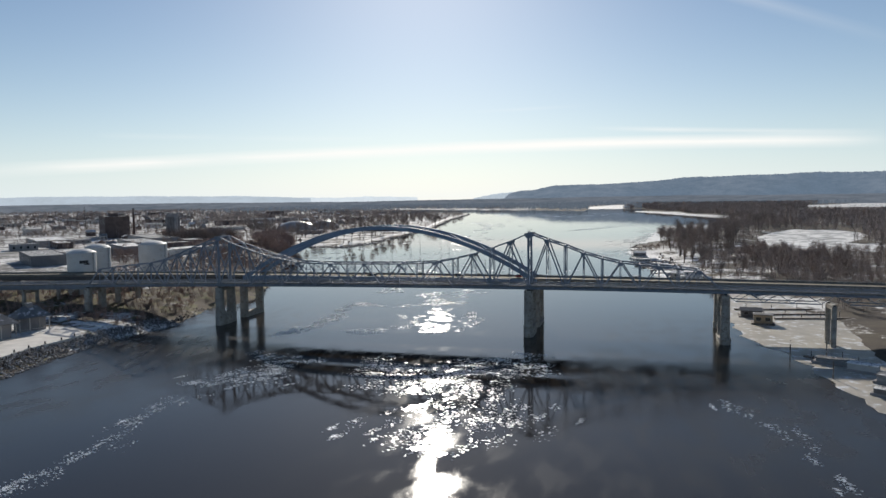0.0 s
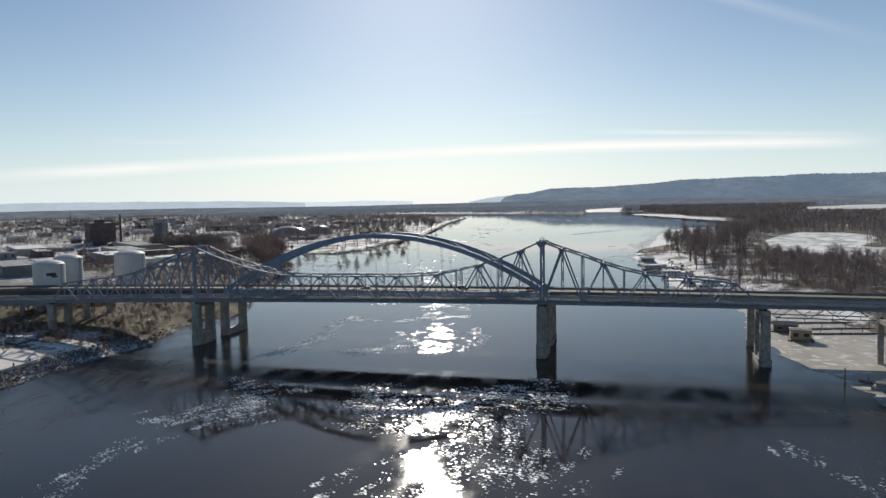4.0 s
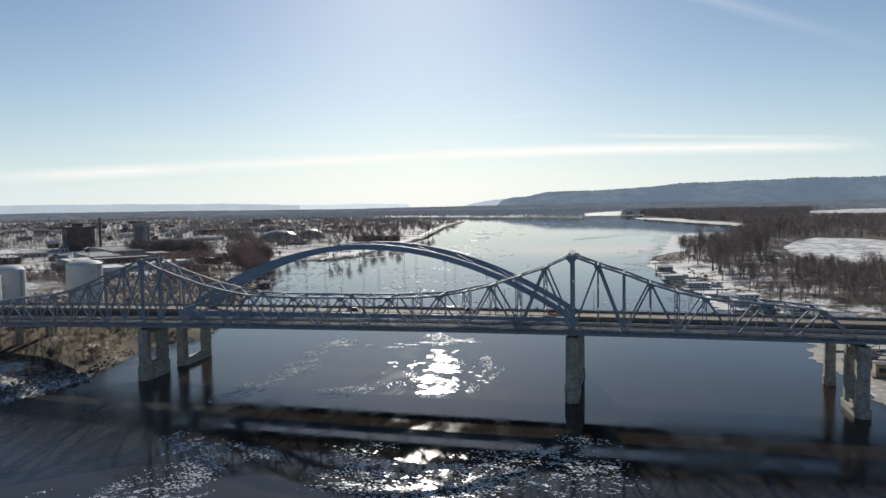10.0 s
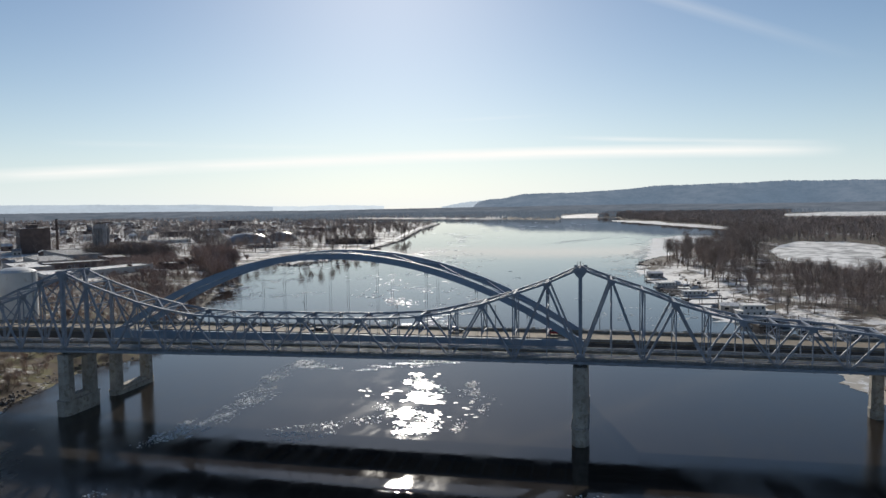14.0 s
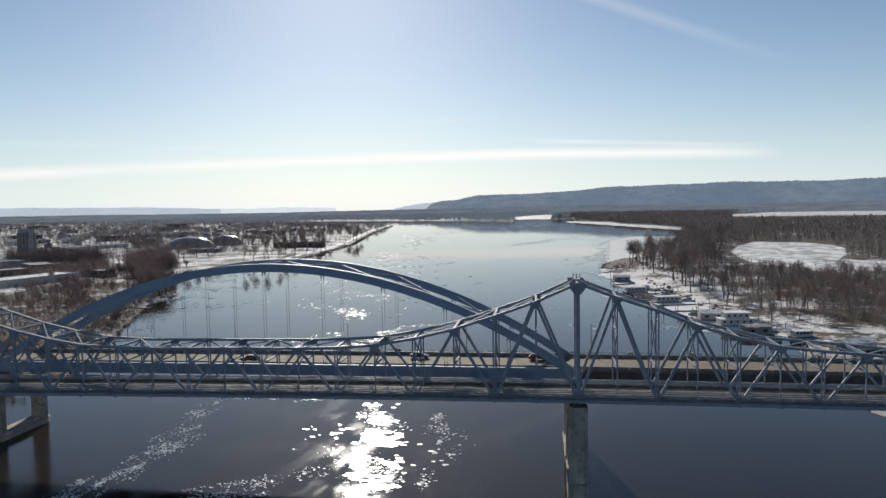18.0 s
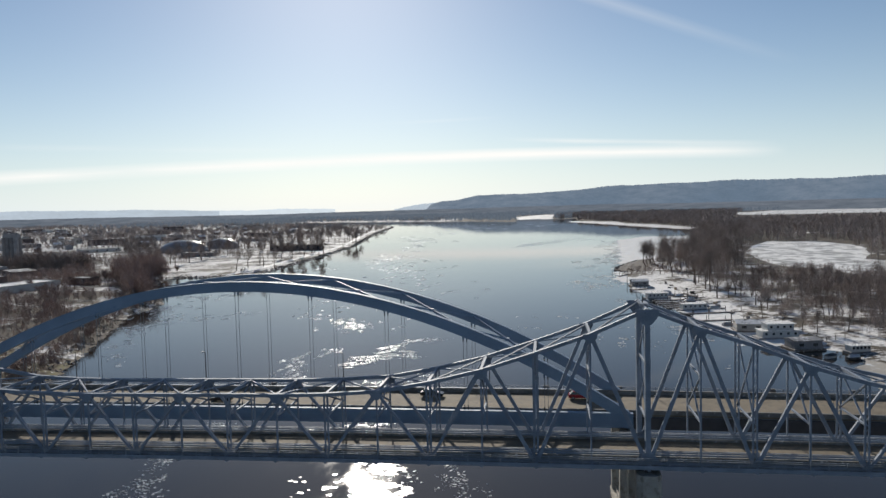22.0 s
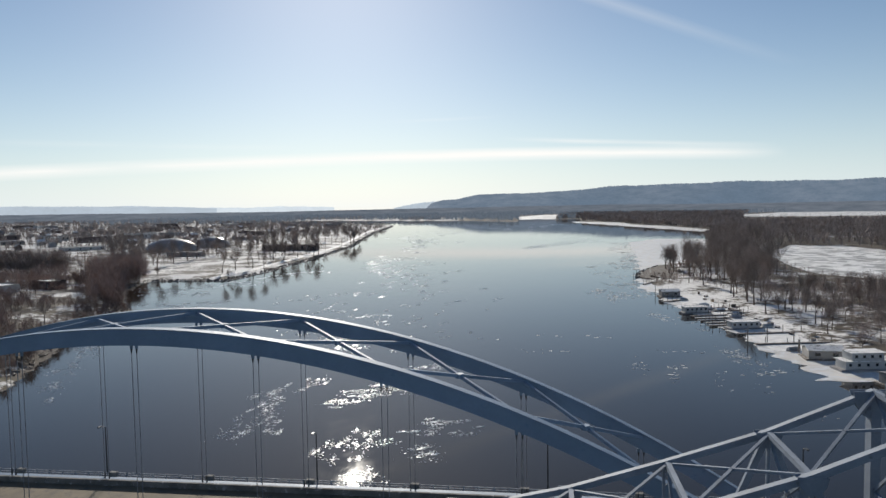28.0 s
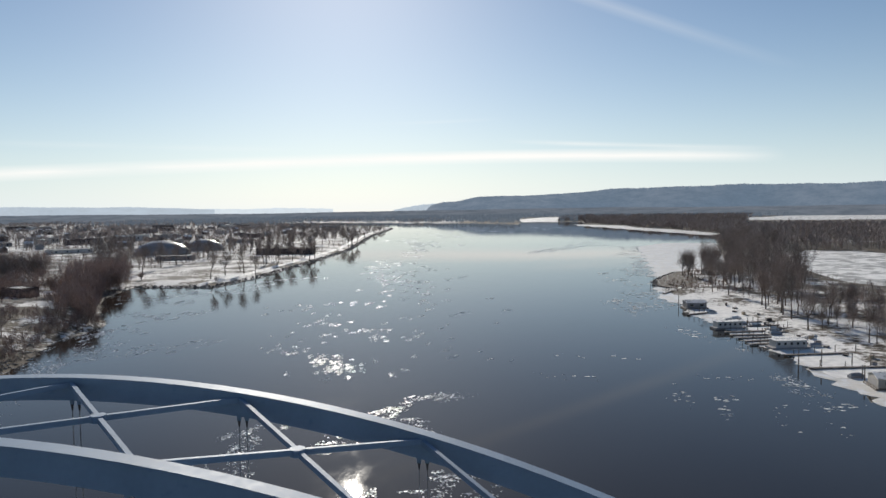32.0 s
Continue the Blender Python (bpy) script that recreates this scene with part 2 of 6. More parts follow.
    # real snow in the decks' shadow, increased further to lift its dark tone
    shaded = calc("MULTIPLY", span("X", -80, -10, 15), span("Y", -75, -4, 12))
    place = calc("MAXIMUM", place, calc("MAXIMUM", calc("MULTIPLY", cove, 0.5), calc("MULTIPLY", shaded, 1.25)))
    cover = calc("ADD", calc("MULTIPLY", tex(0.025, 9, 8.0, 0.7), 0.75), calc("MULTIPLY", tex(0.35, 4, 5.0), 0.30))
    cover = calc("ADD", cover, calc("SUBTRACT", calc("MULTIPLY", place, 0.115), 0.035))
    cut = n.new("ShaderNodeMapRange")
    cut.inputs["From Min"].default_value, cut.inputs["From Max"].default_value = 0.57, 0.64
    l.new(cover, cut.inputs["Value"])
    mx = n.new("ShaderNodeMix")
    mx.data_type = "RGBA"
    l.new(cut.outputs[0], mx.inputs["Factor"])
    l.new(earth, mx.inputs[6])
    l.new(snow, mx.inputs[7])
    l.new(mx.outputs[2], bsdf.inputs["Base Color"])
    bsdf.inputs["Roughness"].default_value = 0.9
    bsdf.inputs["Specular IOR Level"].default_value = 0.2
    b = n.new("ShaderNodeBump")
    b.inputs["Strength"].default_value, b.inputs["Distance"].default_value = 0.5, 0.3
    l.new(tex(0.8, 5, 2.0), b.inputs["Height"])
    l.new(b.outputs[0], bsdf.inputs["Normal"])
    return m


def painted_haze_material(name, base, glow, strength):
    """Far hills and treelines: emission paints in the haze of the air before them."""
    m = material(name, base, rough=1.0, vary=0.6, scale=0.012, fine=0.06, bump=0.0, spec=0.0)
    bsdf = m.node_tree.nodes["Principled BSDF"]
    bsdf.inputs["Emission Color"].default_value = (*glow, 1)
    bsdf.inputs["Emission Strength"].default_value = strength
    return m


STEEL = material("blue_bridge_paint", (0.215, 0.248, 0.30), rough=0.66, spec=0.35, vary=0.18, scale=0.5, fine=6, bump=0.05, second=(0.16, 0.17, 0.19), amount=0.05)
ARCH = material("blue_arch_paint", (0.18, 0.25, 0.345), rough=0.62, vary=0.10, scale=0.25, fine=3, bump=0.03, spec=0.35, second=(0.13, 0.20, 0.30), amount=0.05)
CABLE = material("galvanised_cable", (0.25, 0.26, 0.28), rough=0.45, metal=0.6, vary=0.2)
CONCRETE = material("pier_concrete", (0.34, 0.315, 0.28), rough=0.85, vary=0.3, scale=0.35, fine=5, bump=0.3, second=(0.22, 0.195, 0.165), amount=0.35)
ROAD = material("salted_concrete_road", (0.175, 0.138, 0.09), rough=0.85, vary=0.2, scale=0.3, fine=4, bump=0.15, second=(0.12, 0.10, 0.075), amount=0.3)
SOFFIT = material("deck_underside", (0.20, 0.205, 0.225), rough=0.8, vary=0.2, scale=0.3, fine=4, second=(0.14, 0.14, 0.15), amount=0.3)
KERB = material("kerb_concrete", (0.19, 0.182, 0.17), rough=0.9, vary=0.3, scale=0.6, fine=5, spec=0.2, second=(0.5, 0.5, 0.5), amount=0.12)
RAIL = material("weathered_railing_steel", (0.22, 0.235, 0.26), rough=0.7, vary=0.2, spec=0.25)
DARK = material("dark_painted_steel", (0.035, 0.037, 0.04), rough=0.5, vary=0.2)
WATER = water_material()
GROUND = ground_material()
ICE = material("snowy_river_ice", (0.70, 0.685, 0.66), rough=0.6, vary=0.16, scale=0.06, fine=0.8, bump=0.15, second=(0.34, 0.32, 0.285), amount=0.45)
LAKEICE = material("wind_swept_lake_snow", (0.85, 0.825, 0.785), rough=0.6, vary=0.12, scale=0.03, fine=0.5, bump=0.15, second=(0.34, 0.325, 0.30), amount=0.5)
HARBOUR = material("dirty_harbour_ice", (0.42, 0.375, 0.305), rough=0.5, vary=0.2, scale=0.09, fine=0.9, bump=0.15, second=(0.72, 0.72, 0.72), amount=0.3)
SHELF = material("grey_tan_shelf_ice", (0.67, 0.635, 0.58), rough=0.5, vary=0.2, scale=0.08, fine=0.9, bump=0.15, second=(0.74, 0.74, 0.74), amount=0.5)
PAN = material("snowy_ice_pan", (0.79, 0.765, 0.725), rough=0.6, vary=0.15, scale=0.3, fine=3, bump=0.2)
TAN = material("tan_boathouse_boards", (0.40, 0.31, 0.215), rough=0.8, vary=0.2, scale=0.4, fine=4)
TARP = material("grey_boat_cover", (0.34, 0.36, 0.38), rough=0.7, vary=0.2, scale=0.8, fine=4, per_object=0.4)
FLOE = material("floating_slush_ice", (0.72, 0.74, 0.76), rough=0.3, vary=0.25, scale=0.3, fine=3, bump=0.2)
WET = material("wet_slush_skim", (0.13, 0.13, 0.135), rough=0.26, vary=0.25, scale=0.3, fine=3, bump=0.15)
MUD = material("brown_weedy_shore", (0.075, 0.058, 0.045), rough=0.95, vary=0.4, scale=0.15, fine=2, bump=0.4, second=(0.6, 0.6, 0.62), amount=0.2)
DOMEROOF = material("pale_dome_skin", (0.24, 0.24, 0.245), rough=0.33, vary=0.1, scale=0.1, fine=2, second=(0.6, 0.6, 0.62), amount=0.15)
BARK = material("winter_bark", (0.16, 0.125, 0.105), rough=0.95, vary=0.35, scale=0.4, fine=4, bump=0.4, per_object=0.3)
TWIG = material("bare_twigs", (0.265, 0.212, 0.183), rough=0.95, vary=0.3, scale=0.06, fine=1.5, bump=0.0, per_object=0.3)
# twigs for far woods: distance haze put into a paler base colour
HAZETWIG = material("far_twigs_haze_tint", (0.33, 0.275, 0.245), rough=0.95, vary=0.35, scale=0.03, fine=0.8, bump=0.0)
BUSH = material("red_brown_brush", (0.25, 0.178, 0.148), rough=0.95, vary=0.35, scale=0.1, fine=2, bump=0.0, per_object=0.35)
TANK = material("white_tank_paint", (0.58, 0.575, 0.56), rough=0.5, vary=0.08, scale=0.15, fine=2, bump=0.05, second=(0.45, 0.42, 0.38), amount=0.12)
BRICK = material("dark_brown_brick", (0.125, 0.092, 0.082), rough=0.9, vary=0.25, scale=0.2, fine=3, per_object=0.2)
PALE = material("pale_wall", (0.50, 0.47, 0.43), rough=0.8, vary=0.15, scale=0.2, fine=3, per_object=0.35)
GREYW = material("grey_wall", (0.23, 0.22, 0.22), rough=0.8, vary=0.2, scale=0.2, fine=3, per_object=0.3)
SNOWROOF = material("snowy_roof", (0.77, 0.755, 0.735), rough=0.8, vary=0.1, scale=0.2, fine=2, second=(0.20, 0.19, 0.19), amount=0.3)
GREYROOF = material("grey_roof", (0.16, 0.16, 0.165), rough=0.8, vary=0.25, scale=0.2, fine=3, second=(0.7, 0.7, 0.72), amount=0.25, per_object=0.3)
GLASS = material("dark_window_glass", (0.02, 0.025, 0.03), rough=0.12, vary=0.1, bump=0.0)
TIMBER = material("grey_dock_timber", (0.16, 0.13, 0.105), rough=0.9, vary=0.3, scale=0.8, fine=8, second=(0.7, 0.7, 0.72), amount=0.25, per_object=0.2)
WHITEP = material("white_boat_paint", (0.46, 0.46, 0.45), rough=0.45, vary=0.08, scale=0.5, fine=3)
BLUEP = material("blue_tarpaulin", (0.04, 0.10, 0.25), rough=0.6, vary=0.2)
DARKROCK = material("dark_riprap_stone", (0.105, 0.09, 0.082), rough=0.9, vary=0.35, scale=0.7, fine=4, second=(0.6, 0.6, 0.62), amount=0.25)
ROCK = material("riprap_stone", (0.15, 0.132, 0.12), rough=0.9, vary=0.35, scale=0.7, fine=4, second=(0.7, 0.7, 0.73), amount=0.38, per_object=0.4)
# blue emission on bluff and valley is painted distance haze
HILL_NEAR = painted_haze_material("wooded_bluff_haze_glow", (0.12, 0.105, 0.095), (0.30, 0.40, 0.515), 0.42)
VALLEY = painted_haze_material("far_treeline_haze_glow", (0.085, 0.078, 0.075), (0.33, 0.40, 0.48), 0.30)
# stronger, paler emission: thicker haze painted onto the farthest bluffs
HILL_PALE = painted_haze_material("faint_bluff_haze_glow", (0.10, 0.11, 0.12), (0.80, 0.85, 0.86), 0.85)
HILL_FAR = painted_haze_material("far_bluff_haze_glow", (0.10, 0.11, 0.12), (0.66, 0.73, 0.78), 0.70)


# ---- building helpers ----
class Shape:
    """Gathers boxes, beams and prisms into one mesh."""

    def __init__(self):
        self.v, self.f = [], []

    def add(self, verts, faces):
        k = len(self.v)
        self.v += [tuple(p) for p in verts]
        self.f += [tuple(k + i for i in q) for q in faces]
        return self

    def box(self, x0, x1, y0, y1, z0, z1):
        return self.add([(x, y, z) for z in (z0, z1) for x, y in ((x0, y0), (x1, y0), (x1, y1), (x0, y1))],
                        [(3, 2, 1, 0), (4, 5, 6, 7), (0, 1, 5, 4), (1, 2, 6, 5), (2, 3, 7, 6), (3, 0, 4, 7)])

    def beam(self, p, q, w, h, taper=1.0):
        """A bar from p to q, w across and h deep."""
        p, q = Vector(p), Vector(q)
        d = (q - p).normalized()
        side = d.cross(Vector((0, 0, 1)))
        side = Vector((1, 0, 0)) if side.length < 1e-3 else side.normalized()
        up = side.cross(d).normalized()
        pts = []
        for c, k in ((p, 1.0), (q, taper)):
            pts += [c + side * (a * w * k / 2) + up * (b * h * k / 2) for a, b in ((-1, -1), (1, -1), (1, 1), (-1, 1))]
        return self.add(pts, [(0, 1, 2, 3), (7, 6, 5, 4), (4, 5, 1, 0), (5, 6, 2, 1), (6, 7, 3, 2), (7, 4, 0, 3)])

    def post(self, p, q, wx, wy, taper=1.0):
        """An upright bar from p to q, wx along x and wy along y."""
        pts = []
        for c, k in ((Vector(p), 1.0), (Vector(q), taper)):
            pts += [c + Vector((a * wx * k / 2, b * wy * k / 2, 0)) for a, b in ((-1, -1), (1, -1), (1, 1), (-1, 1))]
        return self.add(pts, [(3, 2, 1, 0), (4, 5, 6, 7), (0, 1, 5, 4), (1, 2, 6, 5), (2, 3, 7, 6), (3, 0, 4, 7)])

    def tube(self, p, q, r0, r1, sides=6):
        p, q = Vector(p), Vector(q)
        d = (q - p).normalized()
        a = d.cross(Vector((0.31, 0.95, 0.1))).normalized()
        b = d.cross(a)
        ring = [(math.cos(2 * math.pi * i / sides), math.sin(2 * math.pi * i / sides)) for i in range(sides)]
        pts = [p + (a * c + b * s) * r0 for c, s in ring] + [q + (a * c + b * s) * r1 for c, s in ring]
        fs = [(i, (i + 1) % sides, sides + (i + 1) % sides, sides + i) for i in range(sides)]
        return self.add(pts, fs + [tuple(range(sides - 1, -1, -1)), tuple(range(sides, 2 * sides))])

    def prism(self, outline, z0, z1):
        """A plan outline, counter-clockwise, raised from z0 to z1."""
        k = len(outline)
        pts = [(x, y, z0) for x, y in outline] + [(x, y, z1) for x, y in outline]
        return self.add(pts, [tuple(range(k - 1, -1, -1)), tuple(range(k, 2 * k))] + [(i, (i + 1) % k, k + (i + 1) % k, k + i) for i in range(k)])

    def sweep(self, xs, section):
        """A cross-section, (y, z) points given by section(x), drawn along x."""
        rings = [[(x, y, z) for y, z in section(x)] for x in xs]
        k = len(rings[0])
        fs = [(i * k + j, i * k + (j + 1) % k, (i + 1) * k + (j + 1) % k, (i + 1) * k + j) for i in range(len(xs) - 1) for j in range(k)]
        last = (len(xs) - 1) * k
        return self.add([p for r in rings for p in r], [f[::-1] for f in fs] + [tuple(range(k)), tuple(last + j for j in range(k - 1, -1, -1))])

    def mesh(self, name, mat):
        me = bpy.data.meshes.new(name)
        me.from_pydata(self.v, [], self.f)
        me.materials.append(mat)
        me.update()
        return me


def part(name, shape, mat, parent, label=""):
    ob = new(name, shape.mesh(name, mat) if isinstance(shape, Shape) else shape)
    ob.parent = parent
    return tagged(ob, label)


def thing(name, label, category, group="", at=(0, 0, 0)):
    ob = new(name)
    ob.location = at
    return tagged(ob, label, category, group)


def single(name, shape, mat, label, category, kind="", group=""):
    return tagged(new(name, shape.mesh(name, mat)), label, category, group, kind)


# ---- the plan of the river ----
LEFT_BANK = [(-60, -1500), (-30, -250), (-19, -106), (-22, -93), (-25, -75), (-27, -55), (-25, -36), (-21, -6), (-34, 37), (-36, 50), (-28, 80), (-50, 132), (-87, 220),
             (-108, 266), (-112, 311), (-150, 360), (-182, 414), (-196, 470), (-160, 477), (-135, 474), (-129, 548), (-136, 683), (-152, 907), (-242, 1416),
             (-290, 1815), (-318, 1940), (-420, 2000), (-740, 2280), (-900, 2480)]
FAR_ISLAND = [(-850, 2760), (-550, 2618), (-258, 2468), (-140, 2412), (38, 2170), (30, 2600), (5, 2997), (60, 3250), (120, 3500)]
RIGHT_BANK = [(240, 3500), (190, 3050), (160, 2460), (245, 2480), (235, 2120), (335, 1990), (345, 1800), (400, 1680), (455, 1400), (350, 1000), (300, 760), (286, 690),
              (226, 604), (205, 520), (190, 474), (197, 440), (210, 400), (218, 325), (226, 256), (234, 190), (255, 130), (276, 60), (270, 0), (268, -50), (280, -110), (330, -400), (400, -1500)]
RIVER = np.array(LEFT_BANK + FAR_ISLAND + RIGHT_BANK, float)
LAKE = np.array([(352, 498), (332, 530), (335, 600), (349, 696), (385, 800), (432, 892), (482, 870), (497, 805), (487, 741), (451, 646), (422, 588), (440, 560), (620, 530), (620, 425), (480, 440), (390, 463)], float)
CHANNEL = np.array([(500, 1150), (575, 1068), (660, 1105), (650, 1140), (585, 1095), (512, 1185)], float)
STRIP = np.array([(820, 2500), (1250, 2420), (1900, 2650), (2700, 3500), (1900, 3650), (1350, 3500), (900, 2900)], float)


def inside(poly, x, y):
    hit = np.zeros(x.shape, bool)
    for (x0, y0), (x1, y1) in zip(poly, np.roll(poly, -1, 0)):
        if y0 == y1:
            continue
        cross = ((y0 > y) != (y1 > y)) & (x < (x1 - x0) * (y - y0) / (y1 - y0) + x0)
        hit ^= cross
    return hit


def edge_distance(poly, x, y):
    best = np.full(x.shape, 1e9)
    for (x0, y0), (x1, y1) in zip(poly, np.roll(poly, -1, 0)):
        dx, dy = x1 - x0, y1 - y0
        s = np.clip(((x - x0) * dx + (y - y0) * dy) / (dx * dx + dy * dy), 0, 1)
        best = np.minimum(best, np.hypot(x - x0 - s * dx, y - y0 - s * dy))
    return best


LAKE_RING, STRIP_RING, CHANNEL_RING, RIVER_RING = (p.tolist() for p in (LAKE, STRIP, CHANNEL, RIVER))


def within(ring, x, y):
    """Whether one place lies inside a plan outline."""
    hit = False
    x0, y0 = ring[-1]
    for x1, y1 in ring:
        if (y0 > y) != (y1 > y) and x < (x1 - x0) * (y - y0) / (y1 - y0) + x0:
            hit = not hit
        x0, y0 = x1, y1
    return hit


def bank_distance(x, y):
    """How far one place lies from the river's edge."""
    best = 1e9
    x0, y0 = RIVER_RING[-1]
    for x1, y1 in RIVER_RING:
        dx, dy = x1 - x0, y1 - y0
        u = min(1.0, max(0.0, ((x - x0) * dx + (y - y0) * dy) / (dx * dx + dy * dy)))
        best = min(best, math.hypot(x - x0 - u * dx, y - y0 - u * dy))
        x0, y0 = x1, y1
    return best


def wobble(x, y):
    return np.sin(x * 0.11 + 1.3 * np.sin(y * 0.07)) + np.sin(y * 0.13 + 1.7 * np.sin(x * 0.05)) + 0.6 * np.sin(x * 0.31 - y * 0.27)


def land_height(x, y):
    """How high the ground stands: negative under the river and the frozen lakes."""
    x, y = np.atleast_1d(np.asarray(x, float)), np.atleast_1d(np.asarray(y, float))
    d = np.minimum.reduce([edge_distance(p, x, y) for p in (RIVER, LAKE, STRIP, CHANNEL)])
    d = np.maximum(d + 1.2 * wobble(x, y), 0.0)
    wet = inside(RIVER, x, y) | inside(LAKE, x, y) | inside(STRIP, x, y) | inside(CHANNEL, x, y)
    near_left = np.clip((20 - x) / 40, 0, 1) * np.clip((430 - y) / 80, 0, 1)
    high = 1.7 + near_left * (1.5 + 2.5 * np.clip((y + 25) / 60, 0, 1)) + 1.0 * np.clip(-x / 200, 0, 1)
    dry = high * (1 - np.exp(-d / 14)) + 0.25 * wobble(x * 0.6, y * 0.6) * np.clip(d / 60, 0, 1)
    return np.where(wet, -1.5 * (1 - np.exp(-d / 8)), np.maximum(dry, 0.02))


def ground_at(x, y):
    return float(land_height(x, y)[0])


def steps(fine0, fine1, step, low, high, growth):
    mid = list(np.arange(fine0, fine1 + 0.1, step))
    up, down, s = [mid[-1]], [mid[0]], step
    while up[-1] < high:
        s *= growth
        up.append(up[-1] + s)
    s = step
    while down[-1] > low:
        s *= growth
        down.append(down[-1] - s)
    return np.array(down[:0:-1] + mid + up[1:])


gx, gy = steps(-320, 480, 6, -9000, 9000, 1.10), steps(-240, 760, 6, -6000, 8000, 1.045)
GX, GY = np.meshgrid(gx, gy)
GZ = land_height(GX.ravel(), GY.ravel())
nx, ny = len(gx), len(gy)
ground_mesh = bpy.data.meshes.new("ground")
ground_mesh.from_pydata(np.column_stack([GX.ravel(), GY.ravel(), GZ]).tolist(), [],
                        [(j * nx + i, j * nx + i + 1, (j + 1) * nx + i + 1, (j + 1) * nx + i) for j in range(ny - 1) for i in range(nx - 1)])
ground_mesh.materials.append(GROUND)
ground_mesh.polygons.foreach_set("use_smooth", [True] * len(ground_mesh.polygons))
ground = tagged(new("ground", ground_mesh), "flat winter river plain with brown grass and broken snow", "ground", kind="structure")

water_shape = Shape().add([(-2600, -2500, 0), (3200, -2500, 0), (3200, 4600, 0), (-2600, 4600, 0)], [(0, 1, 2, 3)])
water = single("water", water_shape, WATER, "dark calm river water mirroring the bright winter sky", "river", "structure")


# ---- river ice ----
def sheet(name, outline, z, thick, label, mat=ICE, seed=1, rough_edge=2.5, spacing=6.0):
    """A flat sheet of ice with a ragged rim."""
    rng = random.Random(seed)
    pts = []
    for (x0, y0), (x1, y1) in zip(outline, outline[1:] + outline[:1]):
        k = max(1, int(math.hypot(x1 - x0, y1 - y0) / spacing))
        for i in range(k):
            x, y = x0 + (x1 - x0) * i / k, y0 + (y1 - y0) * i / k
            swell = rough_edge * (0.7 * math.sin(x * 0.16 + y * 0.11 + seed) + 0.5 * math.sin(y * 0.37 + x * 0.21)) * (2.0 if rng.random() < 0.12 else 1.0)
            pts.append((x + swell + rng.uniform(-rough_edge, rough_edge) * 0.5, y + rng.uniform(-rough_edge, rough_edge) * 0.4))
    return single(name, Shape().prism(pts, z - thick, z), mat, label, "ice", "structure")


sheet("ice_sheet", [(206, 186), (205, 207), (205, 230), (202, 256), (199, 282), (194, 325), (190, 358), (188, 401), (185, 430), (186, 467), (194, 520), (201, 570), (208, 640), (217, 740), (230, 880), (240, 975),
                    (292, 1075), (420, 1060), (330, 760), (250, 600), (225, 500), (225, 440), (245, 330), (250, 230), (262, 186)], 0.10, 0.2,
      "grey-tan shelf of river ice along the wooded bank", SHELF, seed=3, rough_edge=3.0, spacing=3.0)
sheet("ice_sheet", [(209, 231), (206, 246), (204, 262), (206, 268), (210, 276), (209, 300), (204, 330), (199, 350), (197, 380), (203, 398), (226, 398), (234, 320), (242, 280), (247, 240), (250, 192), (224, 188), (222, 229)], 0.16, 0.2,
      "clean white snow on the ice between the docks", PAN, seed=9, rough_edge=1.2, spacing=2.5)
sheet("ice_sheet", [(228, 66), (230, 30), (234, 5), (240, -12), (242, -29), (245.5, -53), (249, -66), (254, -110), (300, -120), (300, 130), (262, 186), (235, 150)], 0.09, 0.2,
      "dirty grey harbour ice beside the bridge pier", HARBOUR, seed=4, rough_edge=1.6, spacing=3.0)
sheet("ice_sheet", [(34, 2480), (30, 2600), (5, 2997), (60, 3250), (120, 3500), (240, 3500), (190, 3050), (160, 2460), (90, 2520)], 0.08, 0.2,
      "bright snow-covered ice across the far bend of the river", ICE, seed=5, rough_edge=9, spacing=14)
sheet("ice_sheet", [(205, 2030), (210, 2130), (245, 2125), (340, 1990), (352, 1800), (408, 1680), (465, 1400), (430, 1350), (415, 1330), (322, 1640), (262, 1850)], 0.08, 0.2,
      "thin white shelf of ice along the far wooded shore", ICE, seed=15, rough_edge=6, spacing=14)
sheet("frozen_lake", [(300, 410), (295, 900), (480, 960), (480, 1200), (700, 1200), (700, 400)], 0.07, 0.2, "frozen backwater lake with wind-swept snow", LAKEICE, seed=6, rough_edge=4, spacing=15)
sheet("frozen_lake", [(760, 2350), (1900, 2500), (2900, 3500), (1900, 3900), (800, 3300)], 0.07, 0.2, "long frozen slough beyond the woods", LAKEICE, seed=7, rough_edge=8, spacing=40)


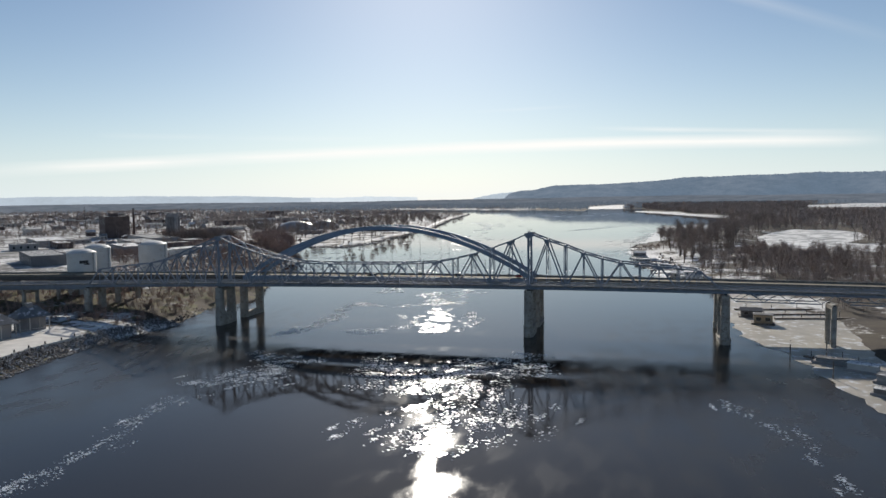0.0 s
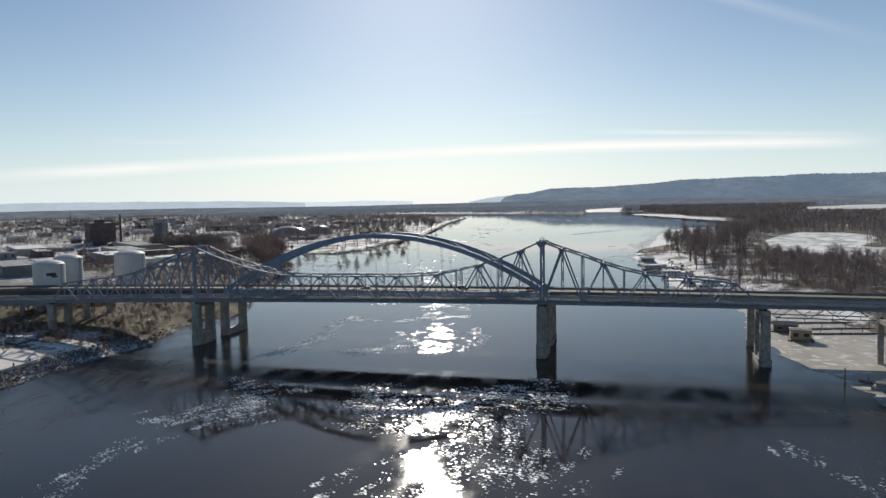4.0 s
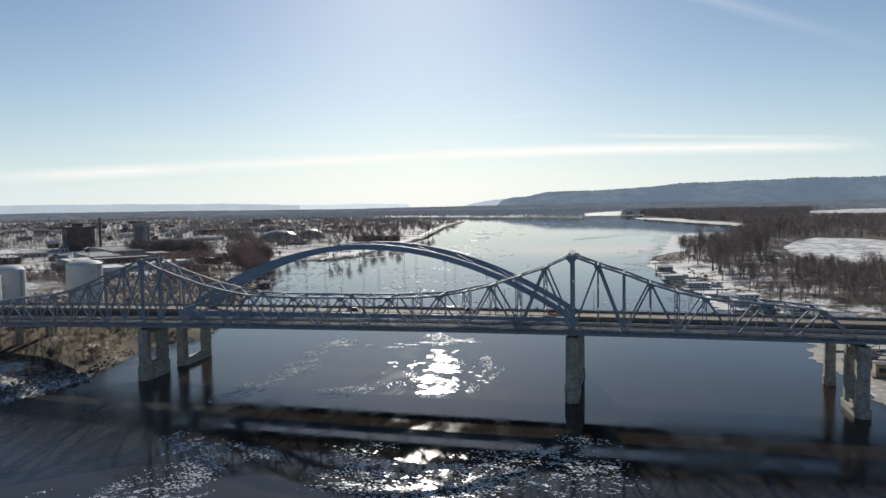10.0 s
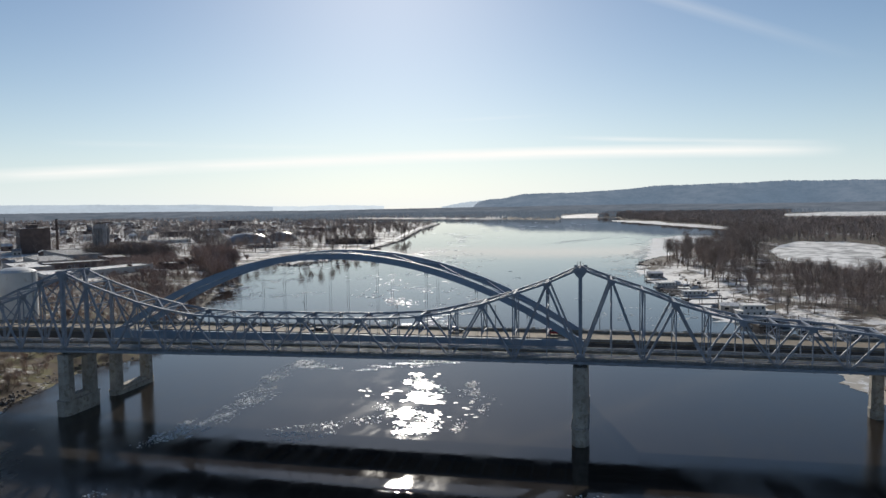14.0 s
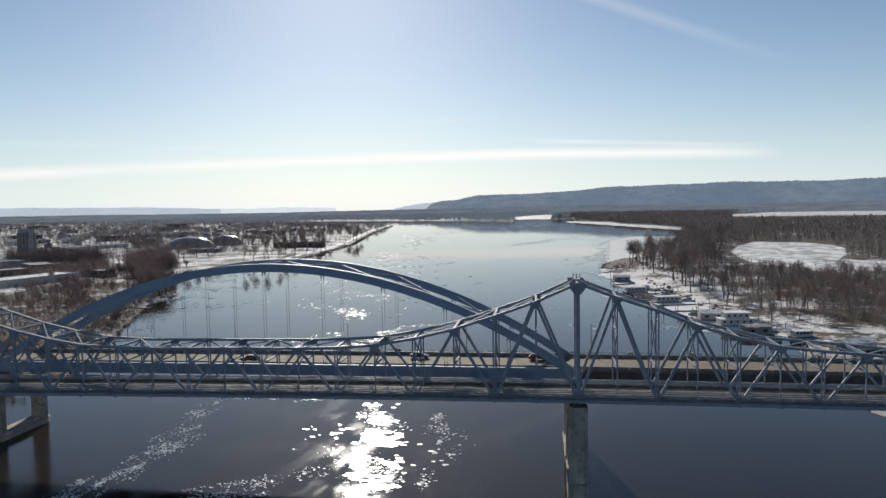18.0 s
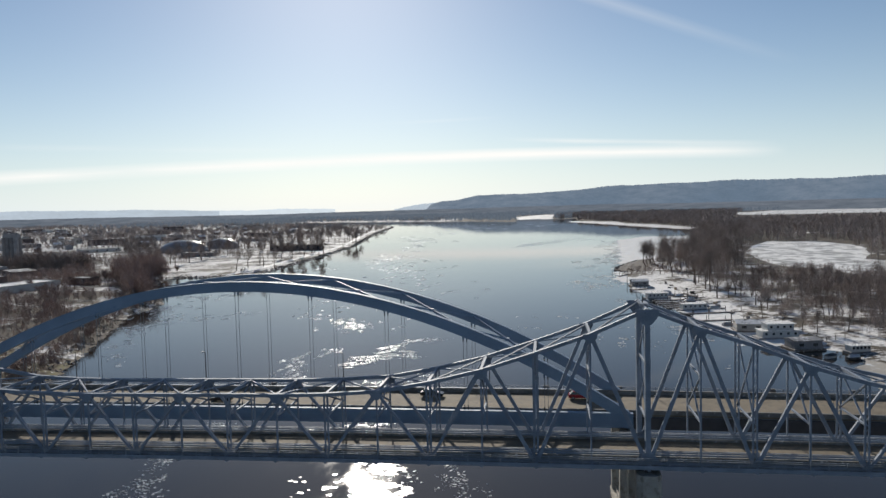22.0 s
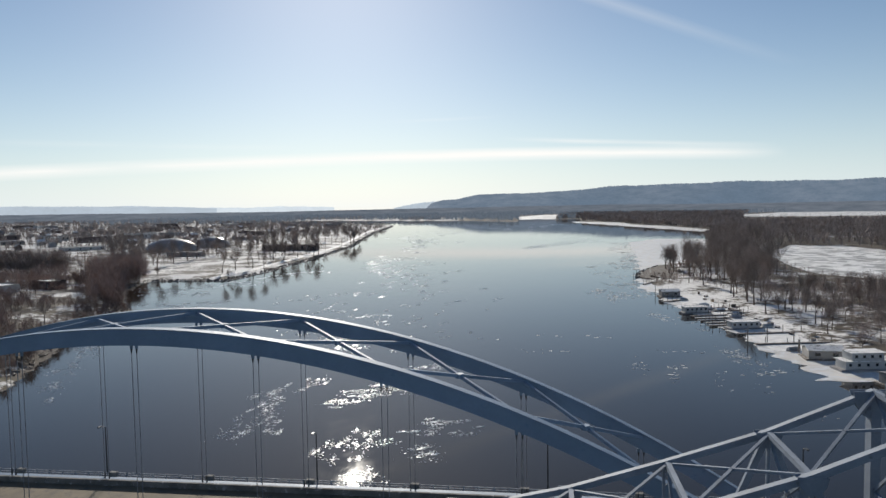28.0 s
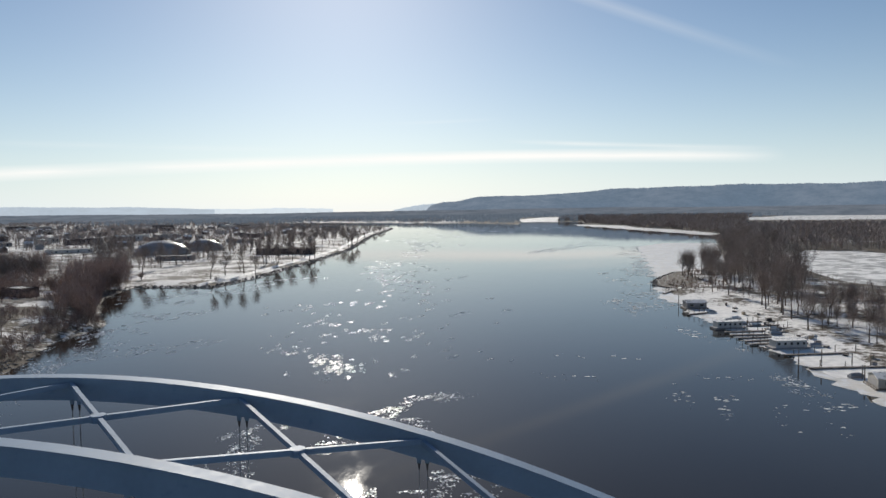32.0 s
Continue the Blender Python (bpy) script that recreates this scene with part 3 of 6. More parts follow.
def floes(label, seed, spots, mat=None):
    """Pans and crumbs of drifting slush ice: spots are (x, y, length, width, turn, count, size)."""
    rng = random.Random(seed)
    s = Shape()
    for x0, y0, length, width, turn, count, size in spots:
        c, n = math.cos(radians(turn)), math.sin(radians(turn))
        knots = []
        for _ in range(max(3, count // 16)):
            u, w = rng.uniform(-0.5, 0.5) * length, rng.gauss(0, 0.26) * width
            w += 0.35 * width * math.sin(u * 6.0 / max(length, 1) + seed)
            knots.append((u, w, rng.uniform(0.5, 1.6) * size * 2.2))
        for _ in range(int(count * 1.9)):
            u, w, near = rng.choice(knots)
            u, w = u + rng.gauss(0, 1.5) * near, w + rng.gauss(0, 0.6) * near
            x, y = x0 + c * u - n * w, y0 + n * u + c * w
            r = 0.50 * size * rng.uniform(0.15, 1.0) ** 2.0 + 0.06
            k, a0, q = rng.randint(5, 8), rng.uniform(0, 6.28), rng.uniform(0.22, 0.8)
            ring = []
            for i in range(k):
                a = a0 + 2 * math.pi * i / k
                rr = r * rng.uniform(0.65, 1.1)
                ring.append((x + 1.3 * rr * math.cos(a), y + rr * q * math.sin(a)))
            h = rng.uniform(0.03, 0.10)
            base = len(s.v)
            tilt = [h + rng.uniform(-0.015, 0.015) for _ in ring]
            s.v += [(px, py, -0.02) for px, py in ring] + [(x + (px - x) * 0.9, y + (py - y) * 0.9, t) for (px, py), t in zip(ring, tilt)]
            s.f.append(tuple(base + k + i for i in range(k)))
            s.f += [(base + i, base + (i + 1) % k, base + k + (i + 1) % k, base + k + i) for i in range(k)]
    return single("drift_ice", s, mat or FLOE, label, "ice", "stuff")


# ---- the old cantilever truss bridge ----
SPAN, WIDE = 145.0, 9.45
MAIN, ARM, RIGHT_PIER = SPAN / 18, 7.4, 221.3
TRUSS_RISE = {0: 22.95, 1: 19.35, 2: 16.55, 3: 13.95, 4: 12.05, 5: 10.65, 6: 10.15, 7: 9.95, 8: 9.95, 9: 9.95}
ARM_RISE = {0: 22.95, 1: 20.15, 2: 17.75, 3: 14.85, 4: 12.65, 5: 11.05, 6: 10.35, 7: 9.85, 8: 9.15, 9: 8.35}


def chord_z(x):
    """The middle of the bottom chord, on the long crest of the roadway."""
    return 20.05 - 6e-5 * (x - 165) ** 2


# every panel point: x, height of the truss there, whether the heavy diagonals meet at its top
NODES = []
for i in range(10, 0, -1):
    NODES.append((-ARM * i, ARM_RISE.get(i, 0.0), i % 2 == 1))
NODES.append((0.0, 22.95, False))
for i in range(1, 18):
    NODES.append((MAIN * i, TRUSS_RISE[min(i, 18 - i)], min(i, 18 - i) % 2 == 1))
NODES.append((SPAN, 22.95, False))
for i in range(1, 11):
    NODES.append((SPAN + ARM * i if i < 10 else RIGHT_PIER, ARM_RISE.get(i, 0.0), i % 2 == 1))

truss_bridge = thing("truss_bridge", "blue-painted steel cantilever through-truss road bridge on concrete piers", "bridge")


def laced(p, q, depth, flange, pitch):
    """Two channels tied by zigzag lacing, as old built-up members are; depth is measured along x, or up for a level one."""
    p, q = Vector(p), Vector(q)
    d = (q - p).normalized()
    off = d.cross(Vector((0, 1, 0)))
    off = Vector((1, 0, 0)) if off.length < 0.2 else off.normalized()
    s = Shape()
    for k in (-1, 1):
        s.beam(p + off * (k * depth / 2), q + off * (k * depth / 2), flange, flange * 0.45)
    length = (q - p).length
    count = max(2, int(length / pitch))
    for i in range(count):
        a, b = p + d * (length * i / count), p + d * (length * (i + 1) / count)
        k = 1 if i % 2 else -1
        s.beam(a + off * (k * depth / 2), b - off * (k * depth / 2), 0.08, 0.08)
    return s


def gusset(x, y, z, wide, high, up):
    """A plate at a panel point, cut off at the corners."""
    t = 0.08
    w, h = wide / 2, high * up
    outline = [(-w, 0), (w, 0), (w * 0.85, h * 0.5), (w * 0.35, h), (-w * 0.35, h), (-w * 0.85, h * 0.5)]
    s = Shape()
    for side in (-0.36, 0.36):
        pts = [(x + a, y + side - t / 2, z + b) for a, b in outline] + [(x + a, y + side + t / 2, z + b) for a, b in outline]
        s.add(pts, [tuple(range(6)), tuple(range(11, 5, -1))] + [(i, (i + 1) % 6, 6 + (i + 1) % 6, 6 + i) for i in range(6)])
    return s


for y in (0.0, WIDE):
    for k, (x, rise, heavy) in enumerate(NODES):
        zb = chord_z(x)
        top = Vector((x, y, zb + rise))
        last = k == len(NODES) - 1
        if not last:
            x2, rise2, heavy2 = NODES[k + 1]
            part("bottom_chord", Shape().beam((x, y, zb), (x2, y, chord_z(x2)), 0.6, 0.75), STEEL, truss_bridge)
            if rise and rise2:
                part("top_chord", Shape().beam(top, (x2, y, chord_z(x2) + rise2), 0.6, 0.52), STEEL, truss_bridge)
            if not rise:
                part("end_post", Shape().beam((x, y, zb), (x2, y, chord_z(x2) + rise2), 0.6, 0.52), STEEL, truss_bridge)
            elif not rise2:
                part("end_post", Shape().beam(top, (x2, y, chord_z(x2)), 0.6, 0.52), STEEL, truss_bridge)
            elif heavy or heavy2:
                a, b = (top, (x2, y, chord_z(x2))) if heavy else ((x, y, zb), (x2, y, chord_z(x2) + rise2))
                deep = 0.52 if min(rise, rise2) > 12.5 else 0.42
                part("diagonal", Shape().beam(a, b, 0.42, deep), STEEL, truss_bridge)
        if rise > 22:
            part("tower_post", Shape().beam((x, y, zb), top, 0.75, 1.05), STEEL, truss_bridge)
            part("gusset_plate", gusset(x, y, zb + rise + 0.1, 3.4, 2.2, -1), STEEL, truss_bridge)
            part("gusset_plate", gusset(x, y, zb - 0.3, 3.6, 2.4, 1), STEEL, truss_bridge)
        elif rise:
            if heavy:
                part("vertical", Shape().beam((x, y, zb), top, 0.25, 0.25), STEEL, truss_bridge)
                part("gusset_plate", gusset(x, y, zb + rise + 0.1, 2.1, 1.3, -1), STEEL, truss_bridge)
            else:
                part("vertical", laced((x, y, zb), top, 0.55, 0.26, 0.75), STEEL, truss_bridge)
            if not heavy:
                part("gusset_plate", gusset(x, y, zb - 0.3, 1.8, 1.2, 1), STEEL, truss_bridge)

for k, (x, rise, heavy) in enumerate(NODES):
    zb = chord_z(x)
    part("floor_beam", Shape().beam((x, -1.35, zb + 0.12), (x, WIDE + 0.8, zb + 0.12), 0.4, 0.8), STEEL, truss_bridge)
    if rise:
        zt = zb + rise
        part("top_strut", Shape().beam((x, 0.3, zt), (x, WIDE - 0.3, zt), 0.42, 0.40), STEEL, truss_bridge)
        if rise > 8.5:
            low = zb + 6.6
            n = max(1, int((zt - low) / 6.0))
            for i in range(n):
                a, b = low + (zt - low) * i / n, low + (zt - low) * (i + 1) / n
                part("sway_brace", Shape().beam((x, 0.3, a), (x, WIDE - 0.3, b - 0.2), 0.22, 0.22), STEEL, truss_bridge)
                part("sway_brace", Shape().beam((x, 0.3, b - 0.2), (x, WIDE - 0.3, a), 0.22, 0.22), STEEL, truss_bridge)
                part("sway_strut", Shape().beam((x, 0.3, a), (x, WIDE - 0.3, a), 0.26, 0.26), STEEL, truss_bridge)
    if k < len(NODES) - 1:
        x2, rise2, _ = NODES[k + 1]
        if rise and rise2:
            zt, zt2 = zb + rise, chord_z(x2) + rise2
            steep = max(rise, rise2) > 12
            if steep or k % 2:
                part("lateral_brace", Shape().beam((x, 0.3, zt), (x2, WIDE - 0.3, zt2), 0.26, 0.2), STEEL, truss_bridge)
            if steep or not k % 2:
                part("lateral_brace", Shape().beam((x2, 0.3, zt2), (x, WIDE - 0.3, zt), 0.26, 0.2), STEEL, truss_bridge)
        part("floor_lateral", Shape().beam((x, 0.3, zb - 0.3), (x2, WIDE - 0.3, chord_z(x2) - 0.3), 0.2, 0.2), STEEL, truss_bridge)

LEFT_END, RIGHT_END = -460.0, 620.0
run = list(np.arange(LEFT_END, RIGHT_END + 1, 20.0))


def slab(y0, y1, low, high, zfun, x0=LEFT_END, x1=RIGHT_END):
    xs = [x0] + [x for x in run if x0 < x < x1] + [x1]
    return Shape().sweep(xs, lambda x: [(y0, zfun(x) + low), (y1, zfun(x) + low), (y1, zfun(x) + high), (y0, zfun(x) + high)])


def railing(parent, y, zfun, base, x0, x1, gap, mat=RAIL, tall=1.1, bars=3, balusters=0.0):
    for i in range(bars):
        z = base + tall * (i + 1) / bars
        part("rail", slab(y - 0.05, y + 0.05, z - 0.09, z, zfun, x0, x1), mat, parent)
    x = x0
    while x <= x1:
        part("rail_post", Shape().post((x, y, zfun(x) + base), (x, y, zfun(x) + base + tall + 0.04), 0.14, 0.12), mat, parent)
        x += gap


part("deck_soffit", slab(0.8, WIDE - 0.8, 0.40, 0.545, chord_z), SOFFIT, truss_bridge, "grey steel underside of the deck")
part("road_deck", slab(0.75, WIDE - 0.75, 0.55, 0.85, chord_z), ROAD, truss_bridge, "sand-coloured salted concrete roadway")
for y in (0.72, WIDE - 0.72):
    part("kerb", slab(y - 0.14, y + 0.14, 0.5, 1.25, chord_z), KERB, truss_bridge)
    part("guard_rail", slab(y - 0.06, y + 0.06, 1.34, 1.60, chord_z, -150, 330), STEEL, truss_bridge)
    part("guard_rail", slab(y - 0.06, y + 0.06, 1.70, 1.92, chord_z, -150, 330), STEEL, truss_bridge)
    part("hand_rail", slab(y - 0.09, y + 0.09, 2.0, 2.1, chord_z, -150, 330), RAIL, truss_bridge)
    for x in np.arange(-148.0, 330.0, 4.0):
        x = float(x)
        part("guard_post", Shape().post((x, y + 0.1, chord_z(x) + 1.25), (x, y + 0.1, chord_z(x) + 2.0), 0.16, 0.1), STEEL, truss_bridge)
part("sidewalk", slab(-1.3, -0.35, 0.36, 0.5, chord_z), KERB, truss_bridge)
for y in (1.6, 3.7, 5.8, 7.9):
    part("stringer", slab(y - 0.12, y + 0.12, -0.1, 0.53, chord_z), STEEL, truss_bridge)
part("fascia_girder", slab(-1.5, -1.32, 0.0, 0.58, chord_z), STEEL, truss_bridge)
railing(truss_bridge, -1.42, chord_z, 0.58, -150, 330, 2.4, bars=4)
railing(truss_bridge, WIDE + 0.45, chord_z, 0.65, -150, 320, 8.0, bars=2)

# a small platform with a beacon on top of each tower
for x in (0.0, SPAN):
    zt = chord_z(x) + 22.95
    deck = part("platform", Shape().box(x - 0.7, x + 0.7, 3.2, 6.2, zt + 0.35, zt + 0.45), STEEL, truss_bridge)
    s = Shape()
    for px in (x - 0.65, x + 0.65):
        for py in (3.25, 4.7, 6.15):
            s.post((px, py, zt + 0.45), (px, py, zt + 1.5), 0.06, 0.06)
        for h in (0.95, 1.45):
            s.beam((px, 3.25, zt + h), (px, 6.15, zt + h), 0.05, 0.05)
    part("platform_rail", s, RAIL, truss_bridge)
    part("beacon", Shape().tube((x, 4.7, zt + 0.45), (x, 4.7, zt + 1.5), 0.09, 0.08, 8), DARK, truss_bridge, "small dark navigation beacon")


def pier(x, ys, half_x, top, bottom, parent, web=4.0, half_y=1.6, batter=1.08, foot=0.9, spread=1.3):
    """Concrete columns with cut corners on a tall plinth, joined by a beam at the top."""
    for y in ys:
        c = 0.55
        ring = [(a * half_x, b * half_y) for a, b in ((1, c), (c, 1), (-c, 1), (-1, c), (-1, -c), (-c, -1), (c, -1), (1, -c))]
        pts = [(x + a * batter, y + b * batter, bottom) for a, b in ring] + [(x + a, y + b, top) for a, b in ring]
        part("column", Shape().add(pts, [(i, (i + 1) % 8, 8 + (i + 1) % 8, 8 + i) for i in range(8)] + [tuple(range(8, 16))]), CONCRETE, parent)
        part("bearing", Shape().box(x - 0.5, x + 0.5, y - 0.4, y + 0.4, top, top + 0.45), DARK, parent)
    part("pier_cap", Shape().box(x - half_x * 0.85, x + half_x * 0.85, ys[0] - half_y * 0.8, ys[-1] + half_y * 0.8, top - 1.5, top - 0.01), CONCRETE, parent)
    if web:
        if len(ys) > 1:
            part("web_wall", Shape().box(x - half_x * 0.7, x + half_x * 0.7, ys[0], ys[-1], bottom, web), CONCRETE, parent)
        mid, long = (ys[0] + ys[-1]) / 2, (ys[-1] - ys[0]) / 2 + half_y * spread
        wide = half_x * spread
        outline = [(x + wide, mid + long - 1.2), (x + wide * 0.5, mid + long + 0.6), (x - wide * 0.5, mid + long + 0.6), (x - wide, mid + long - 1.2),
                   (x - wide, mid - long + 1.2), (x - wide * 0.5, mid - long - 0.6), (x + wide * 0.5, mid - long - 0.6), (x + wide, mid - long + 1.2)]
        plinth = part("plinth", Shape().prism(outline, bottom, foot), CONCRETE, parent)
        part("coping", Shape().prism([(x + (a - x) * 1.06, mid + (b - mid) * 1.03) for a, b in outline], foot + 0.004, foot + 0.35), CONCRETE, plinth)


for x in (0.0, SPAN):
    pier(x, (0.0, WIDE), 1.75, chord_z(x) - 0.85, -3.0, truss_bridge, web=5.4, half_y=1.8, foot=4.0, spread=1.17)
for x in (RIGHT_PIER, -10 * ARM):
    pier(x, (0.0, WIDE), 1.6, chord_z(x) - 0.85, -3.0, truss_bridge, web=3.2, half_y=1.7, foot=1.6)
for x in (259.4, 299.4, 339.4, 379.4, 419.4, 459.4, -114.0, -154.0, -194.0, -234.0, -274.0, -314.0):
    pier(x, (0.6, WIDE - 0.6), 0.85, chord_z(x) - (3.9 if x > 0 else 1.9), ground_at(x, 4) - 2.5, truss_bridge, web=0, half_y=0.85)

# deck trusses carry the approach on the island side, girders on the town side
APPROACH = [RIGHT_PIER - 1.2 + 39.8 * i for i in range(6)]
for a in APPROACH:
    n, step = 8, 5.0
    for y in (0.9, WIDE - 0.9):
        part("deck_truss_chord", Shape().beam((a + 0.5, y, chord_z(a) - 0.05), (a + 39.5, y, chord_z(a + 40) - 0.05), 0.3, 0.4), STEEL, truss_bridge)
        part("deck_truss_chord", Shape().beam((a + 5, y, chord_z(a) - 3.3), (a + 35, y, chord_z(a + 40) - 3.3), 0.3, 0.35), STEEL, truss_bridge)
        for i in range(n):
            x0, x1 = a + i * step + (0.5 if i == 0 else 0), a + (i + 1) * step - (0.5 if i == n - 1 else 0)
            za, zb2 = (-0.05, -3.3) if i % 2 == 0 else (-3.3, -0.05)
            part("deck_truss_diagonal", Shape().beam((x0, y, chord_z(x0) + za), (x1, y, chord_z(x1) + zb2), 0.2, 0.22), STEEL, truss_bridge)
for y in (0.9, WIDE - 0.9):
    part("girder", slab(y - 0.25, y + 0.25, -1.5, 0.5, chord_z, -460, -74.8), STEEL, truss_bridge)


# ---- the tied-arch bridge beside it ----
# near-black base colour stands in for the shadow on the approach girders
SHADEGIRDER = material("girder_steel_painted_shade", (0.075, 0.07, 0.07), rough=0.7, vary=0.25, scale=0.4, fine=5)
NEAR_RIB, FAR_RIB = 22.1, 37.2
PANEL = SPAN / 10
arch_bridge = thing("arch_bridge", "sky-blue steel tied-arch road bridge with paired cable hangers", "bridge")


def arch_top(x):
    u = x - SPAN / 2
    return 45.15 - 0.0046 * u * u + 0.006 * u


def arch_deck(x):
    return 20.3 - 4e-5 * (x - 120) ** 2


for y in (NEAR_RIB, FAR_RIB):
    xs = list(np.linspace(0, SPAN, 61))

    def rib(x, y=y):
        slope = abs(-0.0092 * (x - SPAN / 2))
        deep = 1.85 * math.sqrt(1 + slope * slope)
        z = arch_top(x)
        return [(y - 0.5, z - deep), (y + 0.5, z - deep), (y + 0.5, z), (y - 0.5, z)]

    part("arch_rib", Shape().sweep(xs, rib), ARCH, arch_bridge)
    part("rib_flange", Shape().sweep(xs, lambda x, y=y: [(y - 0.62, arch_top(x) + 0.004), (y + 0.62, arch_top(x) + 0.004), (y + 0.62, arch_top(x) + 0.07), (y - 0.62, arch_top(x) + 0.07)]), ARCH, arch_bridge)
    part("tie_girder", slab(y - 0.55, y + 0.55, -1.6, 1.0, arch_deck, -0.6, SPAN + 0.6), ARCH, arch_bridge)
    for i in range(1, 10):
        x = PANEL * i
        slope = -0.0092 * (x - SPAN / 2)
        z = arch_top(x) - 1.85 * math.sqrt(1 + slope * slope)
        for dx in (-0.32, 0.32):
            lug = part("hanger_lug", Shape().post((x + dx, y, z - 0.5), (x + dx, y, z + 0.02), 0.30, 0.10, 1.25), ARCH, arch_bridge)
            part("socket", Shape().tube((x + dx, y, z - 0.95), (x + dx, y, z - 0.45), 0.07, 0.12, 6), DARK, lug)
        for dx in (-0.32, 0.32):
            part("hanger_cable", Shape().tube((x + dx, y, arch_deck(x) + 0.95), (x + dx, y, z - 0.6), 0.045, 0.045, 6), CABLE, arch_bridge)
            part("cable_socket", Shape().tube((x + dx, y, arch_deck(x) + 0.95), (x + dx, y, arch_deck(x) + 1.9), 0.11, 0.08, 6), DARK, arch_bridge)
for i in range(1, 9):
    x0, x1 = PANEL * i, PANEL * (i + 1)
    for ya, yb in ((NEAR_RIB + 0.5, FAR_RIB - 0.5), (FAR_RIB - 0.5, NEAR_RIB + 0.5)):
        part("cross_brace", Shape().beam((x0, ya, arch_top(x0) - 0.5), (x1, yb, arch_top(x1) - 0.5), 0.32, 0.40), ARCH, arch_bridge)
    xm, ym = (x0 + x1) / 2, (NEAR_RIB + FAR_RIB) / 2
    part("brace_hub", Shape().prism([(xm + 0.55 * math.cos(a), ym + 0.55 * math.sin(a)) for a in np.linspace(0, 2 * math.pi, 9)[:-1]], (arch_top(x0) + arch_top(x1)) / 2 - 0.75, (arch_top(x0) + arch_top(x1)) / 2 - 0.24), ARCH, arch_bridge)

part("deck_soffit", slab(NEAR_RIB + 0.95, FAR_RIB - 0.95, 0.02, 0.145, arch_deck), SOFFIT, arch_bridge, "grey concrete underside of the deck")
part("road_deck", slab(NEAR_RIB + 0.9, FAR_RIB - 0.9, 0.15, 0.45, arch_deck), ROAD, arch_bridge, "sand-coloured salted concrete roadway")
for y in (NEAR_RIB + 0.75, FAR_RIB - 1.2):
    part("parapet", slab(y, y + 0.4, 0.45, 1.25, arch_deck), KERB, arch_bridge)
part("sidewalk", slab(FAR_RIB + 0.6, FAR_RIB + 1.65, -0.25, 0.05, arch_deck), KERB, arch_bridge, "pale concrete footway")
part("sidewalk_kerb", slab(FAR_RIB + 1.35, FAR_RIB + 1.65, 0.054, 0.3, arch_deck), KERB, arch_bridge)
railing(arch_bridge, FAR_RIB + 1.5, arch_deck, 0.3, -150, 330, 2.0, tall=0.95, bars=3)
for x in [PANEL * k for k in range(-3, 16)]:
    part("pilaster", Shape().box(x - 0.55, x + 0.55, FAR_RIB + 1.2, FAR_RIB + 1.8, arch_deck(x) - 0.3, arch_deck(x) + 1.35), KERB, arch_bridge)
for i in range(0, 31):
    x = SPAN * i / 30
    part("floor_beam", Shape().box(x - 0.15, x + 0.15, NEAR_RIB + 0.5, FAR_RIB + 1.4, arch_deck(x) - 1.3, arch_deck(x) - 0.26), ARCH, arch_bridge)
for y in (NEAR_RIB + 0.3, NEAR_RIB + 5, NEAR_RIB + 10, FAR_RIB - 0.3):
    part("girder", slab(y - 0.2, y + 0.2, -2.0, 0.14, arch_deck, -460, -0.7), SHADEGIRDER, arch_bridge)
    part("girder", slab(y - 0.2, y + 0.2, -2.0, 0.14, arch_deck, SPAN + 0.7, 620), SHADEGIRDER, arch_bridge)
for x in (-0.6, SPAN):
    pier(x, (NEAR_RIB, FAR_RIB), 1.75, arch_deck(x) - 2.1, -3.0, arch_bridge, web=2.4, half_y=1.55, foot=1.2, spread=1.15)
pier(RIGHT_PIER + 1.3, (34.6,), 1.5, arch_deck(RIGHT_PIER) - 3.9, -3.0, arch_bridge, web=2.0, half_y=1.6, foot=2.2, spread=1.2)
part("pier_cap", Shape().box(RIGHT_PIER + 0.2, RIGHT_PIER + 2.4, NEAR_RIB - 0.6, FAR_RIB + 2.0, arch_deck(RIGHT_PIER) - 3.88, arch_deck(RIGHT_PIER) - 2.05), CONCRETE, arch_bridge)
pier(-75.0, (NEAR_RIB, FAR_RIB), 1.2, arch_deck(-75.0) - 2.5, -3.0, arch_bridge, web=0, half_y=1.4)
for x in (309.0, 369.0, 379.0, 419.0, 459.0, -114.0, -154.0, -194.0, -234.0):
    pier(x, (NEAR_RIB + 1, FAR_RIB - 1), 0.95, arch_deck(x) - 2.5, ground_at(x, 30) - 2.5, arch_bridge, web=0, half_y=0.95)


def street_lamp(x):
    y, z = FAR_RIB + 1.5, arch_deck(x) + 1.25
    lamp = thing("street_lamp", "slim dark lamp post standing on the bridge railing pilaster", "street lamp", "lamps along the bridge footway", (x, y, z))
    part("pole", Shape().tube((0, 0, 0), (0, 0, 6.6), 0.11, 0.07, 8), DARK, lamp)
    arm = part("arm", Shape().tube((0, 0, 6.55), (0, -0.9, 6.9), 0.06, 0.05, 6), DARK, lamp)
    part("lamp_head", Shape().box(-0.16, 0.16, -1.55, -0.85, 6.84, 6.98), DARK, lamp)
    return lamp


for x in (26.0, 57.0, 88.0, 119.0, 150.0, 181.0, -5.0, -36.0):
    street_lamp(x)


